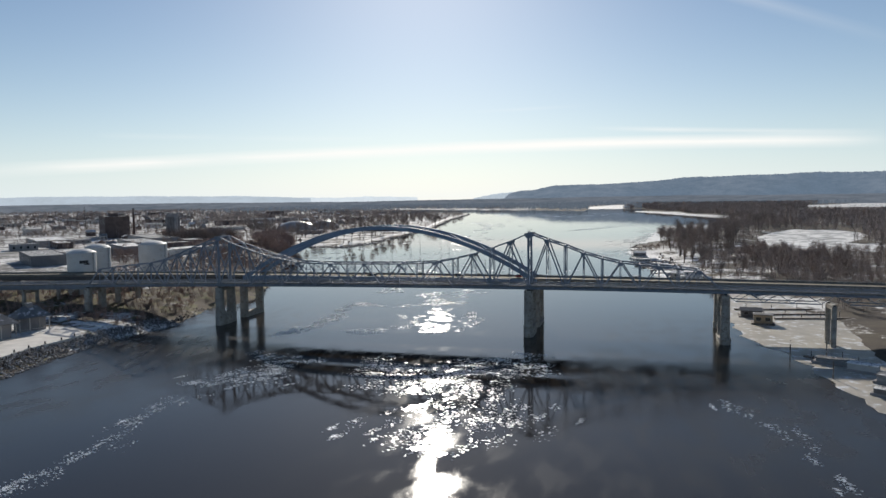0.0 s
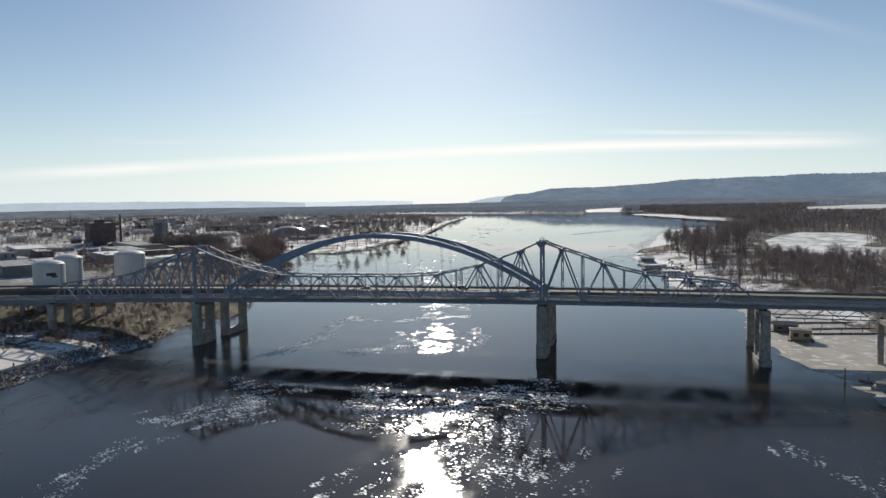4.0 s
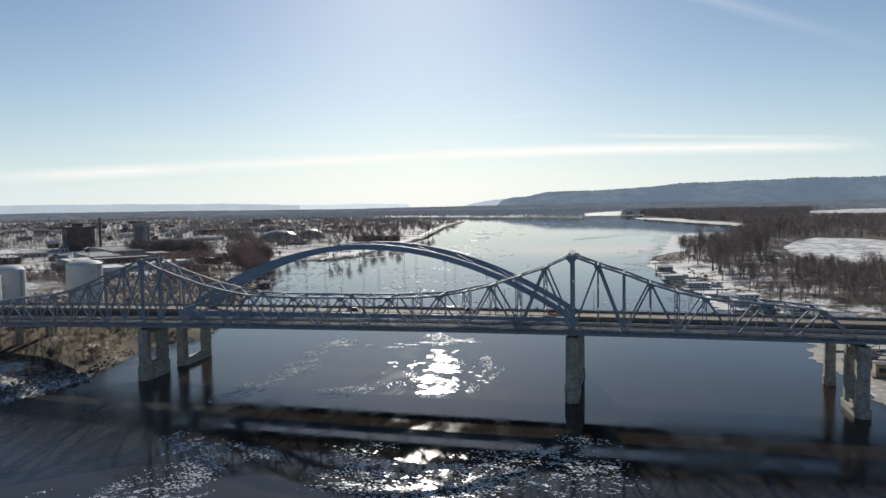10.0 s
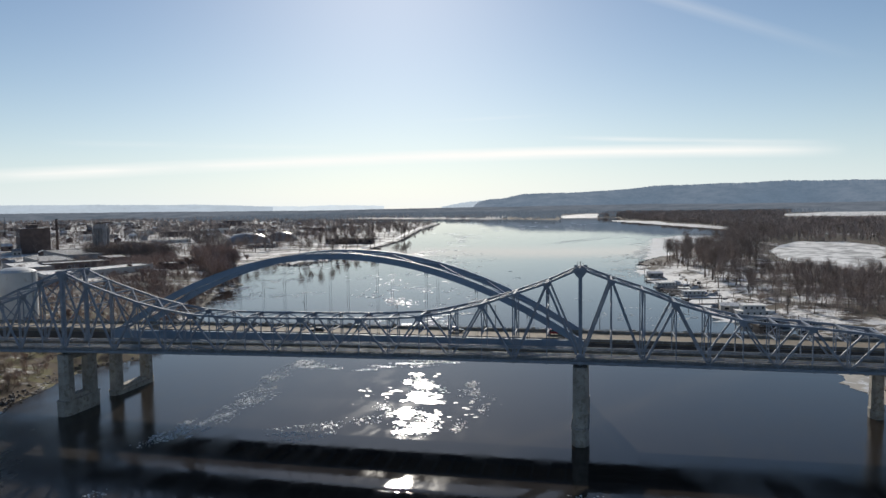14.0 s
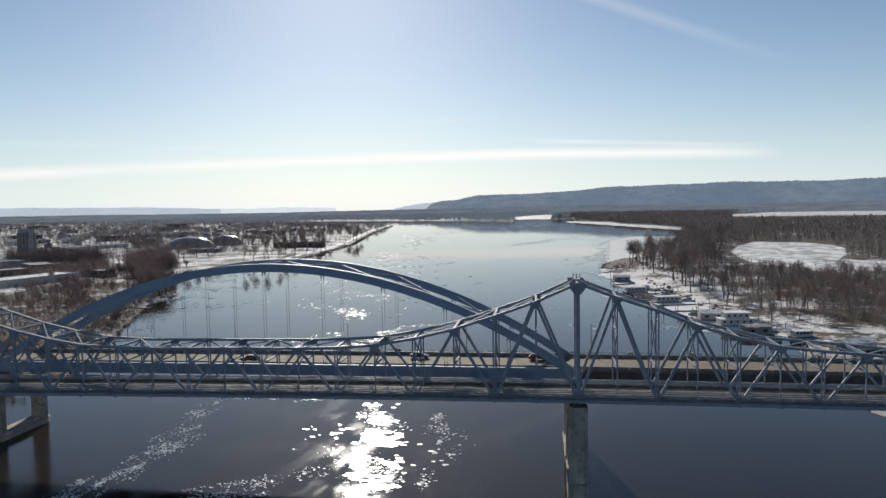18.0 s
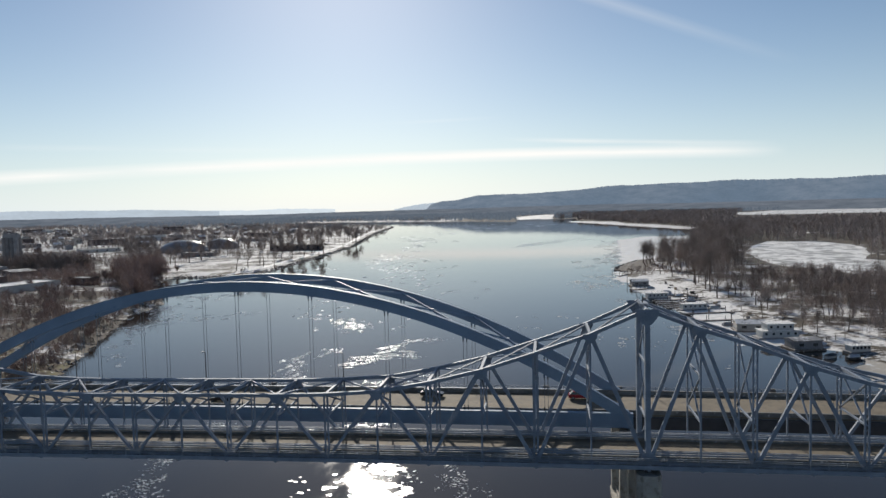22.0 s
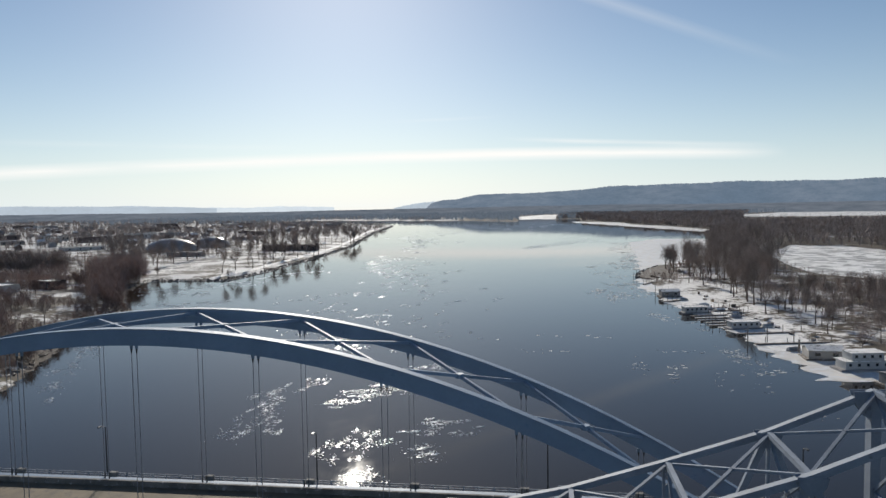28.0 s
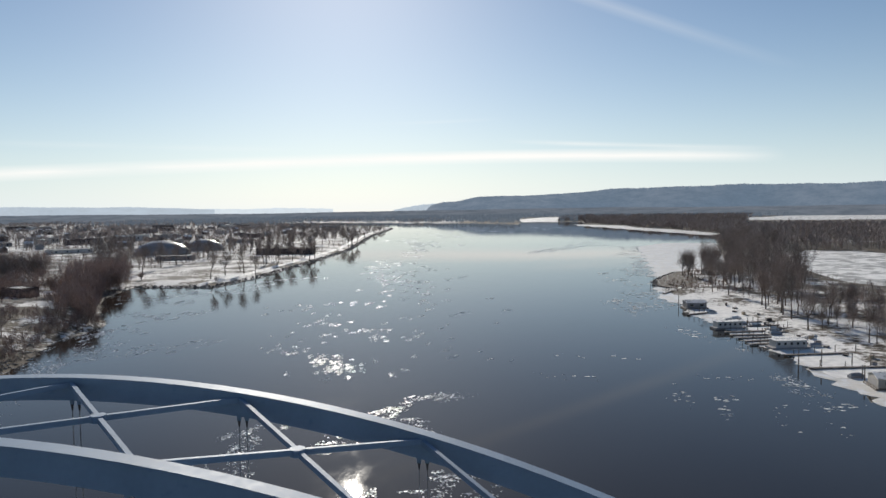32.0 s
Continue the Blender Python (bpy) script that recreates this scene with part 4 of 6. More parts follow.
# ---- far hills ----
def bluff(name, az0, az1, radius, heights, mat, label, seed, depth=500):
    """A long wooded bluff seen far off: heights over its length, ribbed by ravines."""
    rng = random.Random(seed)
    count, rows = 900, 12
    phase = [rng.uniform(0, 6.28) for _ in range(6)]
    s = Shape()
    for j in range(rows):
        v = j / (rows - 1)
        for i in range(count + 1):
            u = i / count
            a = radians(az0 + (az1 - az0) * u)
            h = np.interp(u, np.linspace(0, 1, len(heights)), heights)
            rib = 0.018 * math.sin(u * 41 + phase[0]) + 0.012 * math.sin(u * 97 + phase[1]) + 0.006 * math.sin(u * 311 + phase[2]) + 0.004 * math.sin(u * 730 + phase[4]) + (rng.uniform(-0.012, 0.02) if v > 0.7 else 0.0)
            rise = min(1.0, 1.25 * v ** 0.8) if v < 1 else 0.6
            r = radius + depth * (v - 0.5) + (1 - v) * 120 * math.sin(u * 37 + phase[3]) * 0.6
            s.v.append((130 + r * math.sin(a), -100 + r * math.cos(a), -2 + h * rise * (1 + rib * v)))
    w = count + 1
    s.f += [(j * w + i, j * w + i + 1, (j + 1) * w + i + 1, (j + 1) * w + i) for j in range(rows - 1) for i in range(count)]
    ob = single(name, s, mat, label, "hills", "structure")
    return ob


# these backdrops glow only to imitate haze; nothing on them is a lamp
bluff("backdrop", -9.6, 60, 4250, np.interp(np.linspace(-9.6, 60, 260), [-9.6, -9.2, -8.4, -7.0, -6.3, -5.5, -3.4, -0.8, 1.2, 3.3, 5.1, 7.2, 8.7, 13.3, 20, 60], [40, 70, 86, 92, 106, 118, 122, 127, 131, 141, 153, 159, 162, 166, 165, 170]), HILL_NEAR, "long flat-topped wooded bluff with blue winter haze painted in", 2)
# paleness of the farther bluffs is haze put into their emission
bluff("backdrop", -80, -26, 4500, [96, 92, 88, 92, 86, 84, 90, 84, 80, 62], HILL_FAR, "low far bluffs with pale haze painted in", 3, 300)
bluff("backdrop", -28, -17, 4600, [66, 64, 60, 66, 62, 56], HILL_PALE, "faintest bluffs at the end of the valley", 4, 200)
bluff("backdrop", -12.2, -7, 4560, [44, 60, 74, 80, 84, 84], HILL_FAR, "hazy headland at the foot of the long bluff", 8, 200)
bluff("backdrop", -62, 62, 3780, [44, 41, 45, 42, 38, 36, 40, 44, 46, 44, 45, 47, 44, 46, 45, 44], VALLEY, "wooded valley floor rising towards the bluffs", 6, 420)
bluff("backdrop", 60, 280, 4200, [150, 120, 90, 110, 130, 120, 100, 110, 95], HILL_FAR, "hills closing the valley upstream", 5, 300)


# ---- trees ----
def tree_meshes(seed, height, spread, twigs, fork, bole=0.3):
    """Trunk with forking limbs down to branchlets, and a thin crown of fine bare twigs with gaps, as two meshes."""
    rng = random.Random(seed)
    trunk, crown = Shape(), Shape()
    tips = []

    def limb(p, d, length, radius, level):
        for i in range(2):
            bend = Vector((rng.uniform(-1, 1), rng.uniform(-1, 1), rng.uniform(-0.1, 0.5))) * 0.2
            d = (d + bend * (0.3 if level == 0 else 1.0)).normalized()
            q = p + d * (length / 2)
            r2 = radius * (0.80 if i == 0 else 0.66)
            trunk.tube(p, q, radius, r2, 6 if level == 0 else 4 if level < 3 else 3)
            p, radius = q, r2
            if level > 1:
                tips.append((p, d, length))
            if level == 0 and i == 1 or level in (1, 2) and i == 0:
                side = Vector((rng.uniform(-1, 1), rng.uniform(-1, 1), rng.uniform(0.1, 0.8))).normalized()
                limb(p, (d * 0.4 + side * spread).normalized(), length * rng.uniform(0.5, 0.7), radius * 0.55, level + 1)
        if level >= 4:
            return
        for _ in range(fork if level == 0 else rng.randint(2, 3)):
            side = Vector((rng.uniform(-1, 1), rng.uniform(-1, 1), rng.uniform(0.25, 1.0))).normalized()
            limb(p, (d * 0.5 + side * spread).normalized(), length * rng.uniform(0.62, 0.86), radius * 0.7, level + 1)

    limb(Vector((0, 0, -0.3)), Vector((0, 0, 1)), height * bole, height * 0.0155, 0)
    top = max(p.z for p, _, _ in tips)
    for _ in range(twigs):
        p, d, length = rng.choice(tips)
        side = Vector((rng.gauss(0, 1), rng.gauss(0, 1), rng.gauss(0.3, 0.8))).normalized()
        a = p - d * rng.uniform(0, 0.5) * length
        b = a + (d * 0.8 + side).normalized() * rng.uniform(0.05, 0.16) * height
        w = side.cross(Vector((rng.gauss(0, 1), rng.gauss(0, 1), rng.gauss(0, 1)))).normalized() * 0.0008 * height
        k = len(crown.v)
        crown.v += [tuple(a - w), tuple(a + w), tuple(b)]
        crown.f.append((k, k + 1, k + 2))
    scale = height / (top + 0.06 * height)
    for s in (trunk, crown):
        s.v = [(x * scale, y * scale, z * scale) for x, y, z in s.v]
    return trunk, crown


TREES = []
for i, (h, spread, twigs, fork, bole) in enumerate(((22, 0.80, 1500, 3, 0.24), (24, 0.62, 1300, 3, 0.28), (20, 1.0, 1600, 4, 0.2), (26, 0.52, 1200, 3, 0.34), (16, 1.15, 1500, 4, 0.18))):
    t, c = tree_meshes(40 + i, h, spread, twigs, fork, bole)
    TREES.append((t.mesh("trunk", BARK), c.mesh("crown", TWIG)))
SHRUBS = []
for i, h in enumerate((5.5, 7.0)):
    t, c = tree_meshes(60 + i, h, 1.0, 1200, 5, 0.1)
    SHRUBS.append((t.mesh("trunk", BARK), c.mesh("crown", BUSH)))


def plant(kind, x, y, size, turn, label, group, name="bare_tree"):
    meshes = TREES[kind] if name == "bare_tree" else SHRUBS[kind]
    t = thing(name, label, "tree" if name == "bare_tree" else "shrub", group, (x, y, ground_at(x, y)))
    t.rotation_euler[2], t.scale = turn, (size, size, size)
    part("trunk", meshes[0], BARK, t)
    part("crown", meshes[1], TWIG, t)
    return t


def scatter(rng, count, x0, x1, y0, y1, keep):
    found = []
    while len(found) < count:
        xs = [rng.uniform(x0, x1) for _ in range(400)]
        ys = [rng.uniform(y0, y1) for _ in range(400)]
        hs = land_height(xs, ys)
        found += [(x, y) for x, y, h in zip(xs, ys, hs) if h > 0.35 and keep(x, y)]
    return found[:count]


rng = random.Random(11)
WOOD = "bare winter woods on the island bank"
TREE_LABELS = ("tall bare cottonwood with a fine grey-brown crown", "slender bare tree with upright limbs in thin snow", "broad bare maple with forking limbs over snowy ground",
               "very tall narrow bare tree with few low limbs", "low spreading bare tree beside the snowy shore")


def lake_view(x, y):
    """True where tall trees would stand between the river and the open frozen lake."""
    return math.atan2(x - 115, y + 40) > radians(18.2)


def off_lake(x, y):
    return not within(LAKE_RING, x, y)


for x, y in scatter(rng, 190, 205, 400, 205, 690, lambda x, y: off_lake(x, y) and x > 230 - 0.07 * (y - 300) and (x < 305 or y < 400 and rng.random() < 0.5) and not (lake_view(x, y) and y > 385)):
    k = rng.choice((0, 0, 1, 1, 2, 2, 3, 4))
    plant(k, x, y, rng.uniform(0.6, 0.85) if lake_view(x, y) else rng.uniform(0.85, 1.3), rng.uniform(0, 6.28), TREE_LABELS[k], WOOD)
for x, y in scatter(rng, 30, 285, 430, 690, 1000, lambda x, y: off_lake(x, y) and x < 300 + 0.4 * (y - 640)):
    plant(rng.choice((1, 3, 3)), x, y, rng.uniform(0.9, 1.2), rng.uniform(0, 6.28), TREE_LABELS[3], WOOD)
for x, y in scatter(rng, 54, 282, 480, 70, 400, lambda x, y: x > 290 and off_lake(x, y)):
    k = rng.choice((0, 2, 4))
    plant(k, x, y, rng.uniform(0.5, 0.75), rng.uniform(0, 6.28), TREE_LABELS[k], WOOD)
PARK = "bare trees of the snowy park"
for x, y in scatter(rng, 48, -400, -132, 474, 1100, lambda x, y: bank_distance(x, y) < (30 if rng.random() < 0.7 else 180)):
    k = rng.choice((0, 0, 2, 2))
    plant(k, x, y, rng.uniform(1.05, 1.45), rng.uniform(0, 6.28), TREE_LABELS[k], PARK)
for x, y in scatter(rng, 36, -330, -110, 200, 520, lambda x, y: x > -330 and not (-230 < x < -180 and y < 320)):
    if rng.random() < 0.55:
        plant(rng.randint(0, 1), x, y, rng.uniform(0.8, 1.5), rng.uniform(0, 6.28), "red-brown leafless shrub on the weedy bank", "brush on the town bank", "bare_shrub")
    else:
        k = rng.choice((2, 4))
        plant(k, x, y, rng.uniform(0.45, 0.75), rng.uniform(0, 6.28), "small bare tree on the weedy town bank", "trees on the town bank")
for x, y in scatter(rng, 26, -130, -26, -10, 130, lambda x, y: True):
    plant(rng.randint(0, 1), x, y, rng.uniform(0.4, 0.9), rng.uniform(0, 6.28), "brown leafless shrub under the bridge approach", "brush under the bridges", "bare_shrub")


def woods(label, seed, points, tall, blades, width, mat=TWIG):
    """Far woods: each tree a few stems and a fan of twig sprays."""
    rng = random.Random(seed)
    s = Shape()
    for (x, y), z in zip(points, land_height([p[0] for p in points], [p[1] for p in points]) - 0.3):
        h = tall * rng.uniform(0.6, 1.1)
        w = width * 0.36
        for _ in range(3):
            k = len(s.v)
            x1, y1, lean = x + rng.gauss(0, 0.05) * h, y + rng.gauss(0, 0.05) * h, rng.gauss(0, 0.07) * h
            s.v += [(x1 - w, y1, z), (x1 + w, y1, z), (x1 + lean + w * 0.3, y1, z + h * 0.9), (x1 + lean - w * 0.3, y1, z + h * 0.9)]
            s.f.append((k, k + 1, k + 2, k + 3))
        for _ in range(blades):
            a, up = rng.uniform(0, 6.28), rng.uniform(0.25, 0.85)
            bx, by, bz = x + rng.gauss(0, 0.06) * h, y + rng.gauss(0, 0.06) * h, z + h * up * 0.8
            reach = h * rng.uniform(0.16, 0.34)
            tx, ty, tz = bx + reach * math.cos(a), by + reach * math.sin(a), bz + reach * rng.uniform(0.5, 1.6)
            px, pz = -math.sin(a) * width * 0.5, width * 0.3
            k = len(s.v)
            s.v += [(bx, by, bz), ((bx + tx) / 2 + px, (by + ty) / 2 + math.cos(a) * width * 0.5, (bz + tz) / 2 + pz), (tx, ty, tz), ((bx + tx) / 2 - px, (by + ty) / 2 - math.cos(a) * width * 0.5, (bz + tz) / 2 - pz)]
            s.f.append((k, k + 1, k + 2, k + 3))
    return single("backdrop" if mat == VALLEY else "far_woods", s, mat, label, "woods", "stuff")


def clear_of_ice(x, y):
    return not (within(LAKE_RING, x, y) or within(STRIP_RING, x, y) or within(CHANNEL_RING, x, y))


# far woods use the twig colour paled to imitate haze
woods("dense bare woods behind the frozen lake", 21, scatter(rng, 6400, 330, 1300, 440, 1500, lambda x, y: clear_of_ice(x, y) and (y > 880 or x > 425)), 17, 20, 0.5, HAZETWIG)
woods("brown bare woods on the wide island", 22, scatter(rng, 8000, 290, 2600, 1250, 3300, lambda x, y: clear_of_ice(x, y) and not (y > 1750 and x > 0.30 * y + 60)), 19, 14, 1.1, HAZETWIG)
woods("bare trees along the far icy shore", 41, scatter(rng, 900, 165, 470, 1400, 3300, lambda x, y: bank_distance(x, y) < 120), 18, 14, 0.9, HAZETWIG)
# VALLEY twigs carry the same painted haze as emission
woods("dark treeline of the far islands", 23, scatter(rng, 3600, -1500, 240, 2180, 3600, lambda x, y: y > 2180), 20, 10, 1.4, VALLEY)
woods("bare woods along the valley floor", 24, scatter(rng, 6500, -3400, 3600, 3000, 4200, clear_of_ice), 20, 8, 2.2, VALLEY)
woods("bare street trees over the far town", 25, scatter(rng, 7500, -2800, -260, 850, 3000, lambda x, y: (math.sin(x * 0.011 + 2 * math.sin(y * 0.004)) + math.sin(y * 0.009)) > -0.9), 15, 12, 0.8, HAZETWIG)
woods("bare trees of the park and the levee", 26, scatter(rng, 420, -900, -150, 520, 1900, lambda x, y: (math.sin(x * 0.03) + math.sin(y * 0.012 + x * 0.01)) > 0.2), 16, 26, 0.22)
woods("brushy bare trees along the railway", 27, scatter(rng, 1700, -1200, -230, 330, 900, lambda x, y: (math.sin(x * 0.017 + 1) + math.sin(y * 0.021)) > 0.0), 12, 18, 0.25)
woods("tangled red-brown brush on the weedy town bank", 28, scatter(rng, 1800, -330, -88, 190, 460, lambda x, y: math.sin(x * 0.07 + y * 0.05) + math.sin(y * 0.09) > -0.5 and not (-262 < x < -212 and 285 < y < 372)), 7.5, 40, 0.12, BUSH)
woods("thicket of bare saplings at the head of the cove", 29, scatter(rng, 130, -235, -145, 360, 490, lambda x, y: abs(x + 180) < 30 and math.hypot((x + 180) / 1.3, (y - 425) / 2) < 24), 18, 60, 0.13, BUSH)


def ray(rng, a0, a1, near, far, count):
    """Places in a wedge of land seen from the river by the bridges."""
    found = []
    while len(found) < count:
        a, d = radians(rng.uniform(a0, a1)), rng.uniform(near, far)
        x, y = 115 + d * math.sin(a), -42 + d * math.cos(a)
        if not within(RIVER_RING, x, y) and bank_distance(x, y) > 6 and not (-480 < x < -305 and 300 < y < 560 and abs((x + 390) * 0.788 + (y - 450) * -0.616) < 60 and abs((x + 390) * 0.616 + (y - 450) * 0.788) < 75):
            found.append((x, y))
    return found


woods("brown bare trees between the sheds and the railway", 44, ray(rng, -43, -36.8, 540, 1000, 420), 12.5, 44, 0.16, BUSH)
woods("line of dark bare trees running inland", 45, ray(rng, -34, -31.5, 700, 1500, 300), 16, 40, 0.2, TWIG)
woods("brown trees over the far edge of the town", 46, ray(rng, -36, -12, 1300, 2200, 900), 13, 20, 0.5, HAZETWIG)
woods("tall thicket of bare trees along the cove bank", 42, scatter(rng, 430, -300, -105, 305, 575, lambda x, y: abs((x + 122) * 0.829 + (y - 318) * 0.559) < 17 + 0.03 * (y - 305)), 17, 64, 0.12, BUSH)
woods("brown brush on the weedy spit", 43, scatter(rng, 150, 185, 245, 450, 610, lambda x, y: x > 196 + 0.05 * (y - 470)), 4.5, 34, 0.10, BUSH)
woods("dark stand of bare trees beside the railway", 36, scatter(rng, 300, -400, -315, 490, 545, lambda x, y: True), 21, 56, 0.18, TWIG)
woods("tall slender bare trees on the point", 31, scatter(rng, 260, 285, 440, 690, 1010, lambda x, y: not within(LAKE_RING, x, y) and x < 300 + 0.45 * (y - 640)), 24, 26, 0.09, TWIG)
woods("undergrowth and saplings among the island trees", 32, scatter(rng, 700, 212, 420, 200, 690, lambda x, y: off_lake(x, y) and x > 238 - 0.07 * (y - 300)), 5.5, 34, 0.08, TWIG)
woods("close-set bare trees behind the island shore", 33, scatter(rng, 330, 225, 400, 230, 690, lambda x, y: off_lake(x, y) and x > 246 - 0.07 * (y - 300) and not lake_view(x, y)), 15, 26, 0.07, TWIG)
woods("bare trees and brush behind the harbour", 37, scatter(rng, 1150, 282, 560, 75, 430, clear_of_ice), 11.5, 56, 0.14, TWIG)
woods("low bare trees between the docks and the lake", 47, scatter(rng, 300, 238, 345, 190, 392, lambda x, y: off_lake(x, y) and lake_view(x, y) and x > 250 - 0.07 * (y - 300)), 12, 54, 0.11, TWIG)
woods("leafless willows leaning over the cove", 38, scatter(rng, 300, -190, -36, 90, 420, lambda x, y: bank_distance(x, y) < 12), 7.5, 44, 0.10, BUSH)
woods("dry brown brush and weeds under the bridge approaches", 30, scatter(rng, 1900, -190, -24, -25, 200, lambda x, y: bank_distance(x, y) > 5 and not (-70 < x < -25 and y < -30)), 4.6, 34, 0.10, BUSH)


# ---- the town bank ----
def tank(x, y, radius, high, turn=0.0, stain=False):
    z = ground_at(x, y)
    t = thing("storage_tank", "white storage tank with a domed roof" + (" and a dark painted patch" if stain else ""), "tank", "storage tanks", (x, y, z))
    n = 40
    ring = [(math.cos(2 * math.pi * i / n), math.sin(2 * math.pi * i / n)) for i in range(n)]
    s = Shape().add([(radius * c, radius * q, h) for h in (-1.0, high) for c, q in ring], [(i, (i + 1) % n, n + (i + 1) % n, n + i) for i in range(n)])
    part("shell", s, TANK, t)
    d = Shape()
    levels = [(1.015, high - 0.15), (1.015, high + 0.1), (0.8, high + 1.1), (0.5, high + 1.9), (0.2, high + 2.25), (0.02, high + 2.3)]
    d.add([(radius * k * c, radius * k * q, h) for k, h in levels for c, q in ring],
          [(j * n + i, j * n + (i + 1) % n, (j + 1) * n + (i + 1) % n, (j + 1) * n + i) for j in range(len(levels) - 1) for i in range(n)])
    part("domed_roof", d, TANK, t)
    for h in (0.33, 0.66):
        part("stiffening_ring", Shape().add([(radius * k * c, radius * k * q, high * h + dz) for k, dz in ((1.0, -0.08), (1.012, -0.08), (1.012, 0.08), (1.0, 0.08)) for c, q in ring],
                                            [(j * n + i, j * n + (i + 1) % n, (j + 1) * n + (i + 1) % n, (j + 1) * n + i) for j in range(3) for i in range(n)]), TANK, t)
    lad = Shape()
    for dx in (-0.25, 0.25):
        lad.post((radius + 0.25, dx, 0), (radius + 0.25, dx, high + 0.8), 0.06, 0.06)
    for i in range(int(high / 0.5)):
        lad.beam((radius + 0.25, -0.25, 0.4 + i * 0.5), (radius + 0.25, 0.25, 0.4 + i * 0.5), 0.04, 0.04)
    part("ladder", lad, DARK, t)
    rl = Shape()
    for i in range(n):
        rl.post((radius * ring[i][0], radius * ring[i][1], high + 0.1), (radius * ring[i][0], radius * ring[i][1], high + 1.1), 0.05, 0.05)
        j = (i + 1) % n
        rl.beam((radius * ring[i][0], radius * ring[i][1], high + 1.05), (radius * ring[j][0], radius * ring[j][1], high + 1.05), 0.05, 0.05)
    part("roof_railing", rl, RAIL, t)
    if stain:
        m = Shape()
        for u, v, w, h in ((-0.05, 0.79, 0.6, 0.07), (0.15, 0.735, 0.4, 0.035)):
            a0 = radians(-36) + u
            k = 6
            pts = []
            for lift in (0.02, 0.06):
                for b in (v - h / 2, v + h / 2):
                    pts += [((radius + lift) * math.cos(a0 + w * (i / k - 0.5)), (radius + lift) * math.sin(a0 + w * (i / k - 0.5)), high * b) for i in range(k + 1)]
            q = k + 1
            m.add(pts, [(2 * q + i, 2 * q + i + 1, 3 * q + i + 1, 3 * q + i) for i in range(k)] + [(q + i, 3 * q + i, 3 * q + i + 1, q + i + 1) for i in range(k)])
        part("painted_patch", m, DARK, t, "dark irregular painted patch")
    t.rotation_euler[2] = turn
    return t



tank(-117, 106, 8.8, 23.9)
tank(-117, 44, 7.6, 23.4, stain=True)
tank(-126, 67, 7.2, 24.6)


def window(parent, x0, x1, z0, z1, y, face=-1):
    """A window with its frame, set into a wall that runs along x at y."""
    w = part("window", Shape().box(x0, x1, y + face * 0.03 - 0.02, y + face * 0.03 + 0.02, z0, z1), GLASS, parent)
    s = Shape()
    for a, b, c, d in ((x0 - 0.06, x1 + 0.06, z0 - 0.06, z0), (x0 - 0.06, x1 + 0.06, z1, z1 + 0.06), (x0 - 0.06, x0, z0, z1), (x1, x1 + 0.06, z0, z1)):
        s.box(a, b, y + face * 0.06 - 0.04, y + face * 0.06 + 0.04, c, d)
    part("window_frame", s, WHITEP, w)
    return w


def building(name, x, y, wide, deep, high, turn, wall, roof, label, group="", gable=0.0, windows=0, floors=1, category="building", z=None):
    """A house or hall: walls, an overhanging flat or pitched roof, and windows on the side that faces the river."""
    t = thing(name, label, category, group, (x, y, ground_at(x, y) if z is None else z))
    t.rotation_euler[2] = radians(turn)
    w, d = wide / 2, deep / 2
    if gable:
        s = Shape().box(-w, w, -d, d, -1.0, high)
        s.add([(-w, -d, high), (-w, d, high), (-w, 0, high + gable), (w, -d, high), (w, d, high), (w, 0, high + gable)], [(0, 2, 1), (3, 4, 5), (0, 3, 5, 2), (1, 2, 5, 4)])
        part("wall", s, wall, t)
        slope = math.hypot(d, gable)
        e, ez = 0.5 * d / slope, 0.5 * gable / slope
        for k in (-1, 1):
            r = Shape()
            pts = [(-w - 0.4, k * (d + e), high - ez + 0.05), (w + 0.4, k * (d + e), high - ez + 0.05), (w + 0.4, 0, high + gable + 0.05), (-w - 0.4, 0, high + gable + 0.05)]
            r.add(pts + [(a, b, c + 0.22) for a, b, c in pts], [(3, 2, 1, 0), (4, 5, 6, 7), (0, 1, 5, 4), (1, 2, 6, 5), (2, 3, 7, 6), (3, 0, 4, 7)] if k < 0 else [(0, 1, 2, 3), (7, 6, 5, 4), (4, 5, 1, 0), (5, 6, 2, 1), (6, 7, 3, 2), (7, 4, 0, 3)])
            part("roof", r, roof, t)
    else:
        part("wall", Shape().box(-w, w, -d, d, -1.0, high), wall, t)
        part("roof", Shape().box(-w + 0.35, w - 0.35, -d + 0.35, d - 0.35, high + 0.004, high + 0.12), roof, t)
        s = Shape()
        for a, b, c, e in ((-w - 0.05, w + 0.05, -d - 0.05, -d + 0.3), (-w - 0.05, w + 0.05, d - 0.3, d + 0.05), (-w - 0.05, -w + 0.3, -d + 0.3, d - 0.3), (w - 0.3, w + 0.05, -d + 0.3, d - 0.3)):
            s.box(a, b, c, e, high + 0.004, high + 0.6)
        part("parapet", s, wall, t)
    for f in range(floors):
        for i in range(windows):
            cx = -w + wide * (i + 0.5) / windows
            hw = min(1.0, wide / windows * 0.28)
            z0 = high * f / floors + high / floors * 0.3
            window(t, cx - hw, cx + hw, z0, z0 + high / floors * 0.42, -d)
    return t


